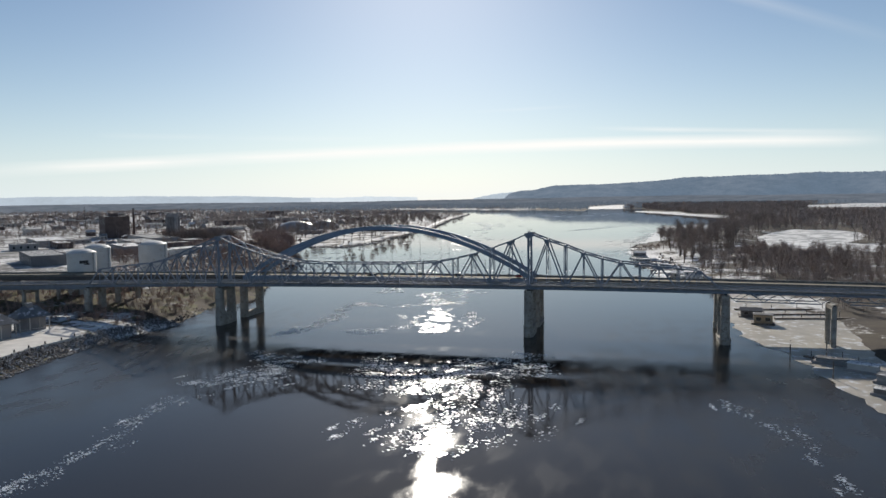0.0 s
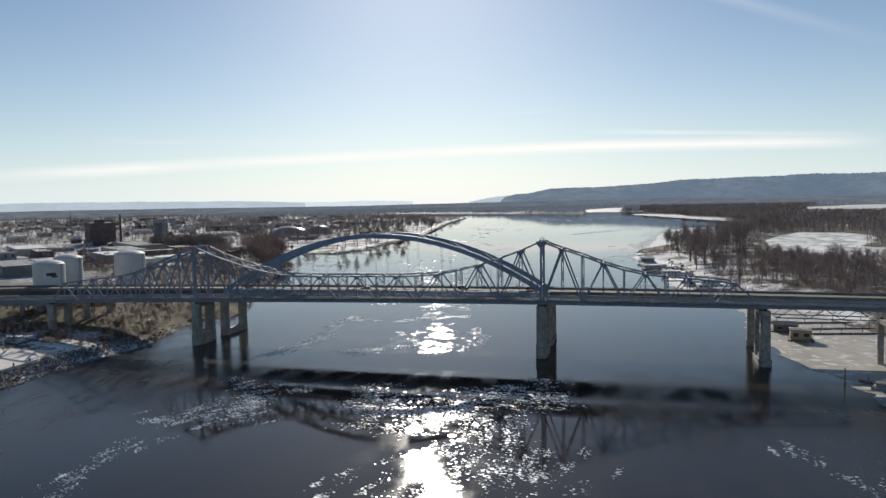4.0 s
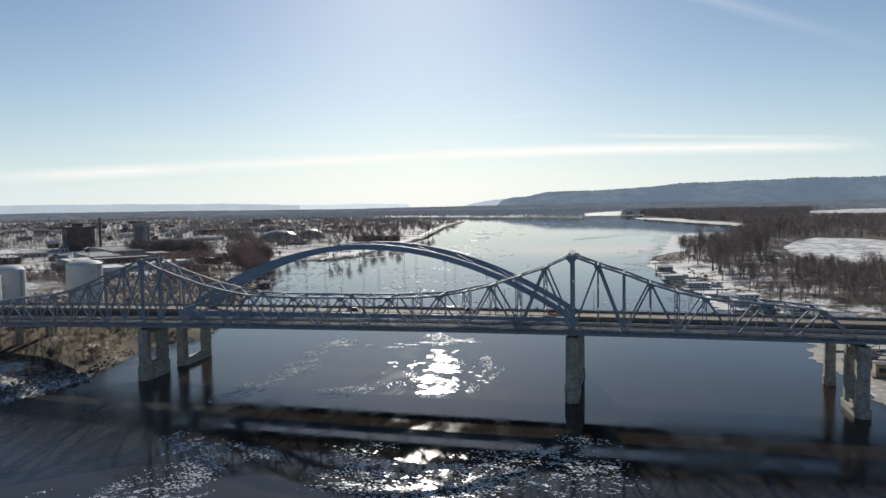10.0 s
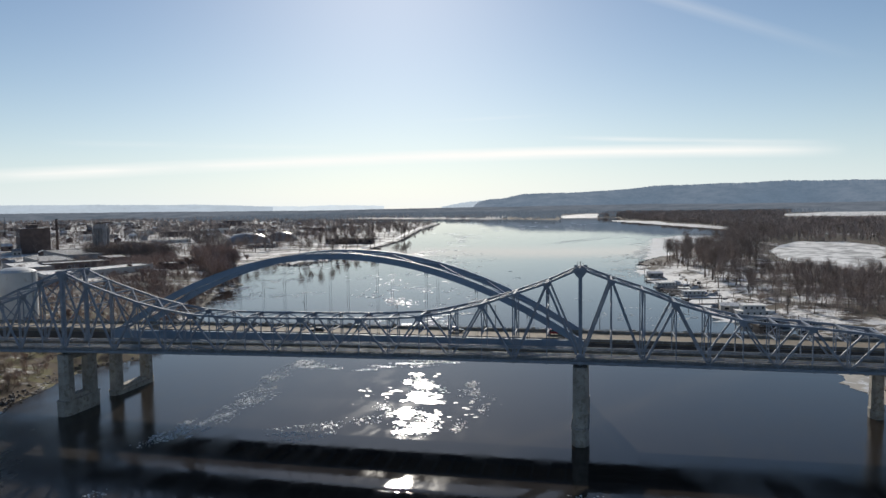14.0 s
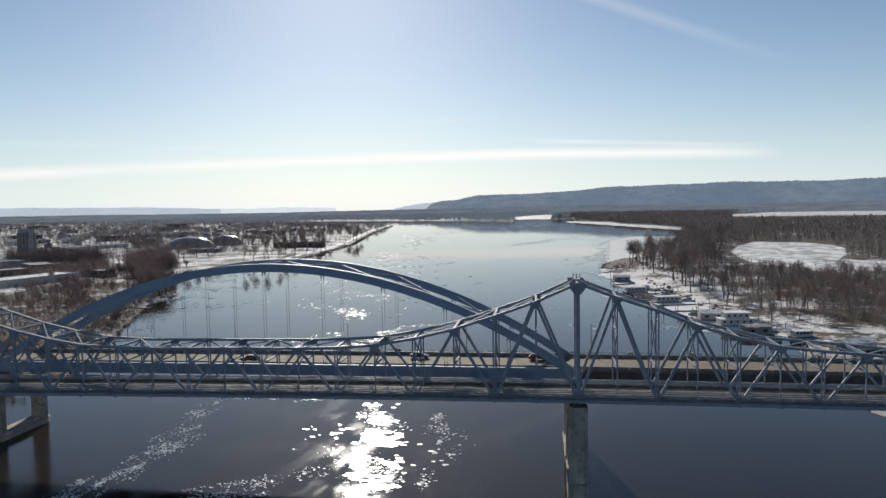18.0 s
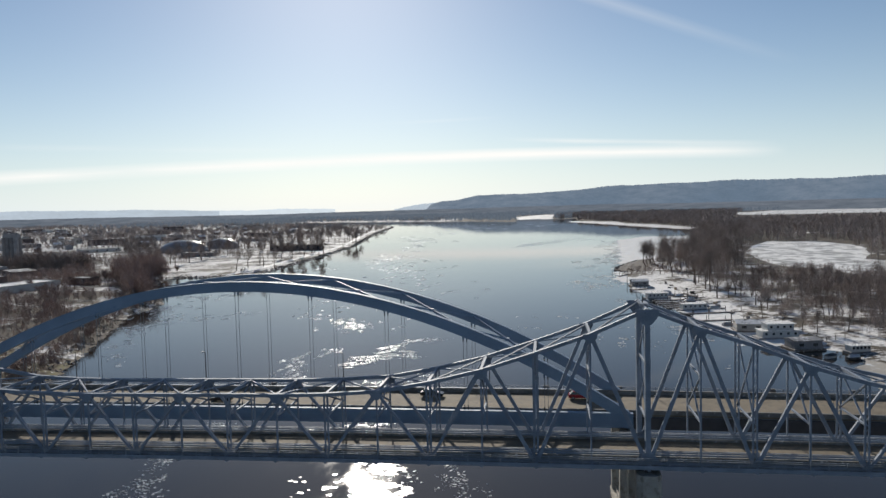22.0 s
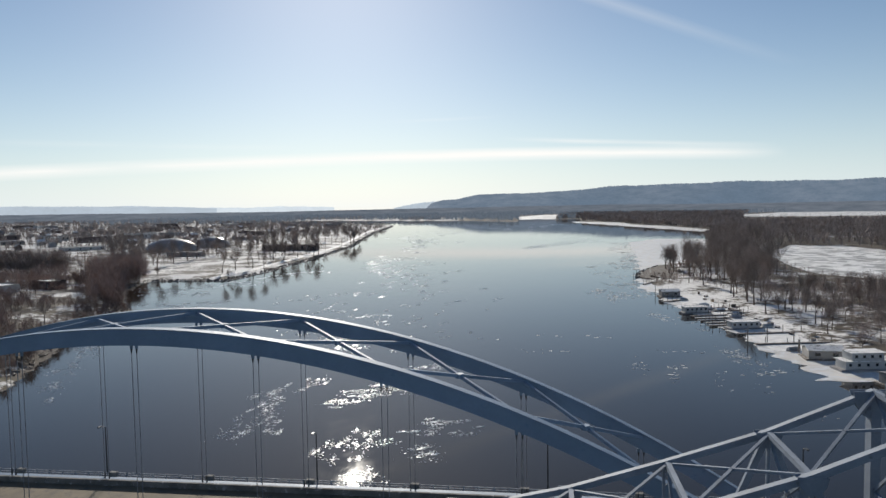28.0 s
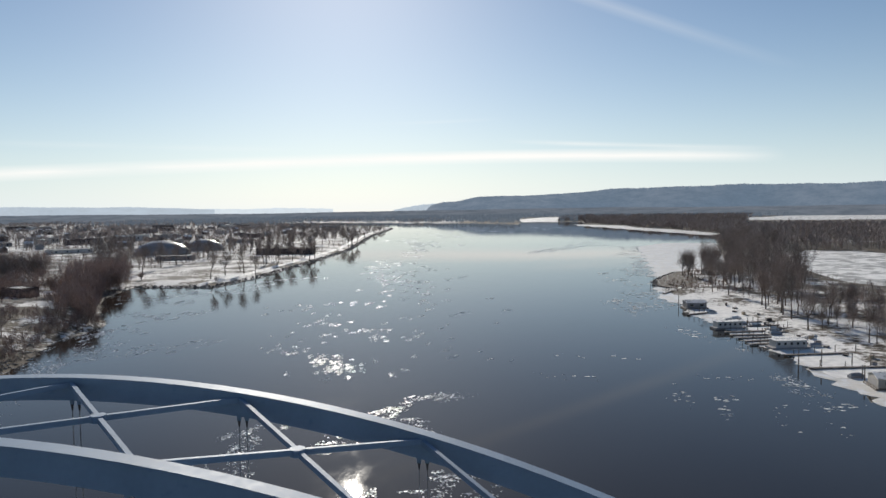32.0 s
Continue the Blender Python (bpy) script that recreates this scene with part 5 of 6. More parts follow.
# ---- town landmarks ----
plant_block = building("power_station", -582, 622, 66, 34, 32, -42, BRICK, GREYROOF, "dark brick power station block with a flat roof", windows=6, floors=2)
part("annexe", Shape().box(-54, -33.2, -14, 12, -1, 15), BRICK, plant_block)
part("penthouse", Shape().box(-12, 6, -6, 6, 32.2, 37), BRICK, plant_block)
chimney = thing("chimney", "slim dark factory chimney beside the brick block", "chimney", at=(-567, 648, ground_at(-567, 648)))
part("stack", Shape().tube((0, 0, -1), (0, 0, 43), 1.9, 1.3, 16), BRICK, chimney)
part("crown_ring", Shape().tube((0, 0, 42), (0, 0, 43.4), 1.6, 1.6, 16), DARK, chimney)
elevator = thing("grain_elevator", "grey concrete grain elevator of joined round silos", "silo", at=(-470, 612, ground_at(-470, 612)))
for i in range(4):
    for j in range(2):
        part("silo", Shape().tube((-7.5 + i * 5, -2.5 + j * 5, -1), (-7.5 + i * 5, -2.5 + j * 5, 31), 2.6, 2.6, 14), GREYW, elevator)
part("head_house", Shape().box(-9, 9, -3, 3, 31.02, 35), GREYW, elevator)
for i in range(5):
    part("roof_vent", Shape().box(-8 + i * 3.6, -6.6 + i * 3.6, -1, 1, 35.01, 36.6), GREYW, elevator)
mast = thing("radio_mast", "thin lattice radio mast over the far town", "mast", at=(-760, 760, ground_at(-760, 760)))
s = Shape()
for i in range(3):
    s.tube((1.2 * math.cos(i * 2.09), 1.2 * math.sin(i * 2.09), 0), (0.2 * math.cos(i * 2.09), 0.2 * math.sin(i * 2.09), 46), 0.18, 0.1, 5)
part("leg_frame", s, DARK, mast)
part("cross_arms", Shape().beam((-2, 0, 40), (2, 0, 40), 0.3, 0.6).beam((0, -2, 36), (0, 2, 36), 0.3, 0.6), DARK, mast)


def dome(x, y, rx, ry, high, turn, label):
    t = thing("dome_hall", label, "sports dome", "domes in the park", (x, y, ground_at(x, y)))
    t.rotation_euler[2] = radians(turn)
    n, m = 36, 8
    s = Shape()
    for j in range(m + 1):
        a = math.pi / 2 * j / m
        s.v += [(rx * math.cos(a) * math.cos(2 * math.pi * i / n), ry * math.cos(a) * math.sin(2 * math.pi * i / n), high * math.sin(a)) for i in range(n)]
    s.f += [(j * n + i, j * n + (i + 1) % n, (j + 1) * n + (i + 1) % n, (j + 1) * n + i) for j in range(m) for i in range(n)]
    part("shell", s, DOMEROOF, t)
    part("base_wall", Shape().prism([(rx * 1.01 * math.cos(2 * math.pi * i / n), ry * 1.01 * math.sin(2 * math.pi * i / n)) for i in range(n)], -1, 1.4), GREYW, t)
    return t


dome(-366, 805, 34, 22, 16.5, 20, "low grey air dome with snow on its crown")
dome(-352, 890, 26, 18, 15, 20, "smaller snow-capped air dome beside the first")
building("park_hall", -205, 812, 70, 18, 7, 5, BRICK, GREYROOF, "long low dark brick hall in the snowy park", windows=10)
building("park_hall", -300, 720, 40, 16, 5, 10, GREYW, SNOWROOF, "low grey park building with a snowy roof", windows=6)
building("shed", -222, 388, 20, 12, 5.5, -20, BRICK, SNOWROOF, "dark shed with a snow-covered flat roof", windows=3)
building("shed", -268, 400, 40, 16, 5, -30, PALE, SNOWROOF, "pale shed with a snow-covered roof on the bank", windows=4)
building("warehouse", -238, 326, 26, 66, 5, -14, PALE, SNOWROOF, "long pale shed with a flat snowy roof above the weedy bank", windows=4)
building("warehouse", -310, 320, 70, 26, 7, -38, GREYW, SNOWROOF, "long grey warehouse with a snowy flat roof", windows=8)
building("warehouse", -360, 400, 90, 30, 8, -38, PALE, GREYROOF, "long pale warehouse near the railway", windows=9)
building("warehouse", -420, 500, 120, 34, 9, -38, GREYW, GREYROOF, "very long grey warehouse with a stained roof", windows=10)
building("warehouse", -300, 200, 80, 26, 8, -38, GREYW, GREYROOF, "grey warehouse behind the storage tanks", windows=8)
building("warehouse", -235, 265, 40, 22, 6, -38, PALE, SNOWROOF, "pale low workshop with snow on the roof", windows=4)
building("warehouse", -520, 430, 100, 36, 9, -38, PALE, SNOWROOF, "long pale depot with a snowy roof", windows=9)

trng = random.Random(77)
placed = []
while len(placed) < 190:
    x, y = trng.uniform(-2100, -260), trng.uniform(250, 2100)
    if x > -480 and 440 < y < 1100 or -x < 0.15 * y + 170:
        continue
    if abs(math.atan2(x - 150, y + 200)) > 0.9 or any(abs(x - a) < 34 and abs(y - b) < 30 for a, b in placed):
        continue
    placed.append((x, y))
    kind = trng.random()
    if kind < 0.55:
        building("house", x, y, trng.uniform(9, 14), trng.uniform(8, 11), trng.uniform(4.5, 6.5), trng.choice((-38, 52)) + trng.uniform(-3, 3), trng.choice((PALE, GREYW, BRICK)),
                 trng.choice((SNOWROOF, SNOWROOF, GREYROOF)), "small town house with a pitched snowy roof", "houses of the far town", gable=trng.uniform(2, 3.2), windows=2)
    else:
        building("hall", x, y, trng.uniform(22, 60), trng.uniform(14, 28), trng.uniform(4.5, 10), trng.choice((-38, 52)), trng.choice((PALE, GREYW, BRICK)),
                 trng.choice((SNOWROOF, GREYROOF)), "flat-roofed town block with snow on its roof", "blocks of the far town", windows=4)

# ---- the riverside plaza by the old bridge ----
plaza_pts = [(-29, -150), (-30, -105), (-32.5, -89), (-35, -72), (-34, -58), (-35, -48), (-45, -38), (-58, -33), (-72, -50), (-72, -150)]
single("pavement", Shape().prism(plaza_pts, 0.2, 3.3), PALE, "pale concrete riverside plaza with thin snow", "pavement", "structure")


def gazebo(x, y, size, turn, label):
    """An open riverside pavilion: posts, a deck rail and a hipped grey roof."""
    t = thing("pavilion", label, "pavilion", "riverside pavilions", (x, y, 3.3))
    t.rotation_euler[2], t.scale = radians(turn), (1, 1, 1.25)
    h = size / 2
    for a in (-1, -0.33, 0.33, 1):
        for b in (-1, 1):
            part("post", Shape().post((a * h * 0.9, b * h * 0.75, 0), (a * h * 0.9, b * h * 0.75, 5.2), 0.35, 0.35), PALE, t)
    part("inner_wall", Shape().box(-h * 0.8, h * 0.8, -h * 0.45, h * 0.6, 0, 5.0), GREYW, t)
    r = Shape()
    e, g = h * 1.05, h * 0.9
    r.add([(-e, -g, 5.1), (e, -g, 5.1), (e, g, 5.1), (-e, g, 5.1), (-h * 0.45, 0, 8.6), (h * 0.45, 0, 8.6), (-e, -g, 4.9), (e, -g, 4.9), (e, g, 4.9), (-e, g, 4.9)],
          [(0, 1, 5, 4), (1, 2, 5), (2, 3, 4, 5), (3, 0, 4), (6, 7, 1, 0), (7, 8, 2, 1), (8, 9, 3, 2), (9, 6, 0, 3), (9, 8, 7, 6)])
    part("hipped_roof", r, GREYROOF, t)
    part("cupola", Shape().box(-1.2, 1.2, -1.2, 1.2, 8.0, 9.6), GREYW, t)
    for b in (-1, 1):
        part("rail", Shape().beam((-h * 0.9, b * h * 0.76, 1.05), (h * 0.9, b * h * 0.76, 1.05), 0.08, 0.1), PALE, t)
    return t


gazebo(-65, -44, 13, 66, "grey-roofed riverside pavilion with pale posts")
gazebo(-66, -64, 18, 66, "larger grey-roofed riverside pavilion with a cupola")
for i in range(14):
    y = -150 + i * 7.6
    x = float(np.interp(y, [-150, -105, -89, -72, -58, -48], [-29.8, -30.8, -33.2, -35.7, -34.7, -35.8]))
    b = thing("bollard", "dark round bollard on the plaza edge", "bollard", "bollards of the riverside plaza", (x, y, 3.3))
    part("shaft", Shape().tube((0, 0, 0), (0, 0, 0.9), 0.32, 0.28, 8), DARK, b)
    part("cap", Shape().tube((0, 0, 0.9), (0, 0, 1.1), 0.36, 0.2, 8), DARK, b)
single("footpath", Shape().prism([(-64, -25), (-52, -27.5), (-38, -30), (-38.5, -26), (-50, -24), (-64, -20)], 0.5, 3.5), SNOWROOF, "snow-covered riverside footpath", "path", "structure")


def rocks(label, seed, line, count, wide, size, mat=ROCK, slope=0.28):
    """Riprap: angular stones tipped along a bank."""
    rng = random.Random(seed)
    s = Shape()
    seg = [math.hypot(b[0] - a[0], b[1] - a[1]) for a, b in zip(line, line[1:])]
    for _ in range(count):
        k = rng.choices(range(len(seg)), seg)[0]
        u = rng.random()
        (x0, y0), (x1, y1) = line[k], line[k + 1]
        nx_, ny_ = (y1 - y0) / seg[k], -(x1 - x0) / seg[k]
        off = rng.uniform(-wide, wide * 0.4)
        x, y = x0 + (x1 - x0) * u + nx_ * off, y0 + (y1 - y0) * u + ny_ * off
        r = size * rng.uniform(0.4, 1.2)
        z = max(-0.1, -off * slope)
        base = len(s.v)
        for dz, q in ((-0.5, 1.0), (0.55, 0.6)):
            a0 = rng.uniform(0, 6.28)
            s.v += [(x + r * q * rng.uniform(0.7, 1.1) * math.cos(a0 + i * 1.257), y + r * q * rng.uniform(0.7, 1.1) * math.sin(a0 + i * 1.257), z + r * dz * rng.uniform(0.8, 1.2)) for i in range(5)]
        s.f += [(base + 5, base + 6, base + 7, base + 8, base + 9)] + [(base + i, base + (i + 1) % 5, base + 5 + (i + 1) % 5, base + 5 + i) for i in range(5)]
    return single("riprap", s, mat, label, "rocks", "stuff")


rocks("snow-flecked riprap along the town bank", 41, LEFT_BANK[1:8], 4600, 10, 0.72, slope=0.30)
rocks("stones at the foot of the grassy bank", 44, LEFT_BANK[7:12], 500, 4, 0.8, DARKROCK)
rocks("dark riprap edge of the snowy park", 42, LEFT_BANK[17:26], 3400, 5, 0.9, DARKROCK)
rocks("stones and drift along the weedy bank", 43, LEFT_BANK[11:18], 600, 6, 0.8, DARKROCK)


def track(label, line, off, wide, mat, lift):
    """A path that follows a bank at a set distance, lying on the ground."""
    pts = []
    for i in range(len(line) - 1):
        (x0, y0), (x1, y1) = line[i], line[i + 1]
        k = max(1, int(math.hypot(x1 - x0, y1 - y0) / 12))
        pts += [(x0 + (x1 - x0) * j / k, y0 + (y1 - y0) * j / k) for j in range(k)]
    s = Shape()
    for i, (x, y) in enumerate(pts):
        (xa, ya), (xb, yb) = pts[max(0, i - 3)], pts[min(len(pts) - 1, i + 3)]
        q = math.hypot(xb - xa, yb - ya)
        ax, ay = -(yb - ya) / q, (xb - xa) / q
        for o in (off, off + wide):
            px, py = x + ax * o, y + ay * o
            s.v.append((px, py, ground_at(px, py) + lift))
    s.f += [(2 * i, 2 * i + 2, 2 * i + 3, 2 * i + 1)[::-1] for i in range(len(pts) - 1)]
    return single("path", s, mat, label, "path", "structure")


track("snow-covered levee road round the park", [(-150, 476)] + LEFT_BANK[19:26], 13, 7, SNOWROOF, 0.25)

# ---- docks, boathouses and boats on the island side ----
drng = random.Random(9)


def dock(x0, y0, x1, y1, wide=1.8, piles=4):
    t = thing("dock", "snow-dusted grey timber dock frozen into the ice", "dock", "docks along the island", ((x0 + x1) / 2, (y0 + y1) / 2, 0.1))
    d = Vector((x1 - x0, y1 - y0, 0))
    length = d.length
    t.rotation_euler[2] = math.atan2(d.y, d.x)
    part("deck", Shape().box(-length / 2, length / 2, -wide / 2, wide / 2, 0.45, 0.62), TIMBER, t)
    part("float", Shape().box(-length / 2 + 0.3, length / 2 - 0.3, -wide / 2 + 0.15, wide / 2 - 0.15, -0.1, 0.45), TIMBER, t)
    for i in range(piles):
        x = -length / 2 + length * (i + 0.5) / piles
        part("mooring_post", Shape().tube((x, wide / 2 + 0.15, -1.5), (x, wide / 2 + 0.15, drng.uniform(2.2, 4.2)), 0.16, 0.14, 7), TIMBER, t)
    return t


def houseboat(x, y, length, wide, turn, decks, roof, label, wall=WHITEP, high=2.7):
    t = thing("houseboat", label, "houseboat", "boats and boathouses frozen in", (x, y, 0.1))
    t.rotation_euler[2] = radians(turn)
    h, w = length / 2, wide / 2
    part("hull", Shape().prism([(-h, -w), (h * 0.8, -w), (h, -w * 0.4), (h, w * 0.4), (h * 0.8, w), (-h, w)], -0.3, 0.75), GREYW, t)
    z = 0.754
    for k in range(decks):
        q = 0.82 - 0.22 * k
        part("cabin", Shape().box(-h * q, h * (q - 0.12), -w * 0.86, w * 0.86, z, z + high), wall, t)
        n = (5 - k) if high > 2 else 0
        for side in (-1, 1):
            for i in range(n):
                cx = -h * q + h * (2 * q - 0.12) * (i + 0.5) / n
                window(t, cx - 0.5, cx + 0.5, z + 1.0, z + 2.0, side * w * 0.86, side)
        z += high
        part("roof", Shape().box(-h * (q + 0.06), h * (q - 0.04), -w, w, z + 0.004, z + 0.16), roof, t)
        z += 0.165
        if k < decks - 1 or decks == 1:
            s = Shape()
            for side in (-1, 1):
                s.beam((-h * q, side * w * 0.95, z + 0.9), (h * (q - 0.1), side * w * 0.95, z + 0.9), 0.06, 0.06)
                for i in range(7):
                    px = -h * q + h * (2 * q - 0.1) * i / 6
                    s.post((px, side * w * 0.95, z), (px, side * w * 0.95, z + 0.9), 0.05, 0.05)
            part("deck_railing", s, RAIL, t)
    return t


def boathouse(x, y, length, wide, high, turn, wall, roof, label, gable=1.1):
    t = building("boathouse", x, y, length, wide, high, turn, wall, roof, label, "boats and boathouses frozen in", gable=gable, windows=2, category="boathouse", z=0.75)
    part("float", Shape().box(-length / 2 - 1, length / 2 + 1, -wide / 2 - 1, wide / 2 + 1, -0.75, -0.05), TIMBER, t)
    part("boat_door", Shape().box(-length / 2 - 0.06, -length / 2 - 0.01, -wide * 0.3, wide * 0.3, 0.1, high * 0.75), GREYW, t)
    return t


boathouse(195, 391, 11, 7, 2.8, 8, GREYW, SNOWROOF, "small grey boathouse with a ridged metal roof")
houseboat(197, 326, 16, 5.5, 14, 1, SNOWROOF, "white houseboat with a blue-grey cabin and snowy roof")
houseboat(209, 281, 17, 6, 12, 1, SNOWROOF, "low white houseboat with a snowy roof")
boathouse(220, 220, 12, 8, 2.9, -3, PALE, SNOWROOF, "pale boathouse with a wide snowy roof")
houseboat(227, 203, 20, 7, 9, 2, SNOWROOF, "white two-deck houseboat with many windows")
boathouse(229, 181, 11, 7, 3.0, 12, GREYW, GREYROOF, "dark grey boathouse with a flat-looking roof", 0.5)
houseboat(246, 174, 10, 4.2, 15, 1, SNOWROOF, "small white houseboat beside the docks", high=2.2)
boathouse(256, 148, 13, 7, 3.0, 20, PALE, SNOWROOF, "pale boathouse with a snowy ridge roof")
boathouse(243, 47, 7.5, 5.5, 3.6, -8, TAN, GREYROOF, "tan box-shaped boathouse on the harbour ice", 0.3)
boathouse(241, 66, 9, 6, 2.4, -5, GREYW, GREYROOF, "dark little boathouse with a sloping roof")
houseboat(253, -28, 14, 5, -30, 1, GREYROOF, "low dark barge under a grey tarpaulin", TARP, 1.2)
houseboat(259, -37, 11, 5, -33, 1, SNOWROOF, "white cabin boat with a pale flat roof", high=1.9)
houseboat(263, -52, 11, 5, -35, 1, GREYROOF, "grey-roofed cabin boat on the dirty ice", TARP, 1.9)
houseboat(257, -66, 9, 4, -35, 1, SNOWROOF, "small boat half covered with snow", GREYW, 1.3)
for args in ((192, 313, 211, 318), (193, 306, 210, 309), (194, 299, 209, 303), (195, 292, 206, 295), (195, 285, 205, 288), (209, 341, 217, 344), (212, 323, 226, 327), (211, 314, 220, 316)):
    dock(*args, wide=1.4, piles=3)
for args in ((202, 265, 235, 273), (203, 243, 239, 250), (249, 230, 260, 233), (236, 190, 252, 195), (206, 330, 222, 334), (236, 84, 284, 92), (243, 70, 282, 78), (250, 60, 283, 66), (190, 505, 202, 520), (188, 452, 198, 470), (245, -18, 262, -28), (186, 364, 198, 372)):
    dock(*args, wide=1.5, piles=4)
for x, y in ((202, 250), (209, 248), (215, 230), (214, 226), (220, 250), (203, 318), (188, 400), (190, 505), (193, 512), (187, 498), (240, -22), (252, -20), (247, -48)):
    t = thing("mooring_post", "tall dark mooring post standing in the ice", "post", "mooring posts", (x, y, 0))
    part("shaft", Shape().tube((0, 0, -1.5), (0, 0, drng.uniform(4.5, 6.5)), 0.22, 0.18, 8), TIMBER, t)
    part("cap", Shape().tube((0, 0, 6.4), (0, 0, 6.6), 0.24, 0.05, 8), DARK, t)
for i in range(9):
    x, y = 216 + i * 1.4, 299 + i * 0.75
    t = thing("rowing_boat", "upturned pale rowing boat on the snowy bank", "boat", "upturned boats on the bank", (x, y, ground_at(x, y)))
    t.rotation_euler[2] = radians(60)
    part("hull", Shape().prism([(-2.2, -0.6), (1.4, -0.65), (2.4, 0), (1.4, 0.65), (-2.2, 0.6)], 0.0, 0.5), WHITEP, t)
    part("keel", Shape().box(-2.0, 2.2, -0.05, 0.05, 0.5, 0.6), TIMBER, t)
    part("thwart", Shape().box(-0.2, 0.2, -0.5, 0.5, 0.5, 0.56), TIMBER, t)


SHORE = [(208, 190), (206, 230), (203, 260), (197, 310), (192, 355), (189, 400)]
for x, y, turn, cover in ((214, 232, 0.3, TARP), (237, 212, 0.2, SNOWROOF), (238, 186, 0.9, TARP), (233, 165, 0.5, DARK), (240, 163, 0.4, TARP), (216, 288, 0.1, BLUEP), (220, 284, 0.2, TARP),
                          (206, 336, 0.4, TARP), (211, 333, 0.3, SNOWROOF), (202, 345, 0.5, TARP), (207, 352, 0.2, SNOWROOF), (213, 310, 0.1, TARP), (216, 321, 0.3, TARP), (200, 372, 0.4, TARP)):
    t = thing("covered_boat", "laid-up open boat under a snow-dusted cover", "boat", "laid-up boats along the docks", (x, y, max(0.16, ground_at(x, y))))
    t.rotation_euler[2] = turn
    part("hull", Shape().prism([(-2.6, -0.95), (1.4, -1.0), (2.9, 0), (1.4, 1.0), (-2.6, 0.95)], 0.0, 0.8), drng.choice((WHITEP, GREYW, DARK)), t)
    part("cover", Shape().add([(-2.65, -1.0, 0.8), (1.4, -1.05, 0.8), (2.95, 0, 0.85), (1.4, 1.05, 0.8), (-2.65, 1.0, 0.8), (-2.2, 0, 1.6), (1.0, 0, 1.7)], [(0, 1, 6, 5), (1, 2, 6), (2, 3, 6), (3, 4, 5, 6), (4, 0, 5), (4, 3, 2, 1, 0)]), cover, t)
for i in range(22):
    y = 190 + i * 10 + drng.uniform(-4, 4)
    x = float(np.interp(y, [p[1] for p in SHORE], [p[0] for p in SHORE])) + drng.uniform(22, 30)
    t = thing("dock_crate", "dark timber crate on the snowy dock ice", "crate", "crates and gear along the docks", (x, y, max(0.1, ground_at(x, y))))
    t.rotation_euler[2] = drng.uniform(0, 1.5)
    a, b, c = drng.uniform(0.5, 1.5), drng.uniform(0.4, 1.0), drng.uniform(0.6, 1.5)
    part("box", Shape().box(-a, a, -b, b, 0, c), drng.choice((TIMBER, DARK, TAN, GREYW)), t)
    part("lid", Shape().box(-a - 0.06, a + 0.06, -b - 0.06, b + 0.06, c + 0.004, c + 0.12), TIMBER, t)


# ---- cars on the decks ----
def car(x, y, z, turn, paint, label):
    t = thing("car", label, "car", "cars on the bridges", (x, y, z))
    t.rotation_euler[2] = radians(turn)
    body = Shape()
    side = [(-2.25, 0.35), (2.25, 0.35), (2.3, 0.75), (1.3, 0.95), (-2.2, 1.0), (-2.3, 0.7)]
    pts = [(a, -0.88, b) for a, b in side] + [(a, 0.88, b) for a, b in side]
    body.add(pts, [tuple(range(5, -1, -1)), tuple(range(6, 12))] + [(i, (i + 1) % 6, 6 + (i + 1) % 6, 6 + i) for i in range(6)])
    part("body", body, paint, t)
    cab = [(-2.0, 1.0), (0.95, 0.98), (0.35, 1.5), (-1.5, 1.52)]
    pts = [(a, -0.8 + 0.1 * (b > 1.2), b) for a, b in cab] + [(a, 0.8 - 0.1 * (b > 1.2), b) for a, b in cab]
    c = part("cabin", Shape().add(pts, [(3, 2, 1, 0), (4, 5, 6, 7), (0, 1, 5, 4), (1, 2, 6, 5), (2, 3, 7, 6), (3, 0, 4, 7)]), GLASS, t)
    part("roof", Shape().box(-1.45, 0.3, -0.68, 0.68, 1.52, 1.57), paint, c)
    for a in (-1.4, 1.4):
        for b in (-0.86, 0.86):
            w = part("wheel", Shape().tube((a, b - 0.1, 0.33), (a, b + 0.1, 0.33), 0.33, 0.33, 12), DARK, t)
            part("rim", Shape().tube((a, b - 0.11, 0.33), (a, b + 0.11, 0.33), 0.18, 0.18, 8), RAIL, w)
    return t


CARBLACK = material("black_car_paint", (0.015, 0.016, 0.018), rough=0.25, vary=0.1, bump=0.0)
CARRED = material("red_car_paint", (0.30, 0.02, 0.03), rough=0.25, vary=0.1, bump=0.0)
CARWHITE = material("white_car_paint", (0.7, 0.7, 0.7), rough=0.3, vary=0.05, bump=0.0)
car(137, 32.5, arch_deck(137) + 0.455, 0, CARRED, "dark red car on the arch bridge roadway")
car(66, 27.0, arch_deck(66) + 0.455, 180, CARBLACK, "black car on the arch bridge roadway")
car(108, 32.5, arch_deck(108) + 0.455, 0, CARBLACK, "dark car on the arch bridge beside the parapet")

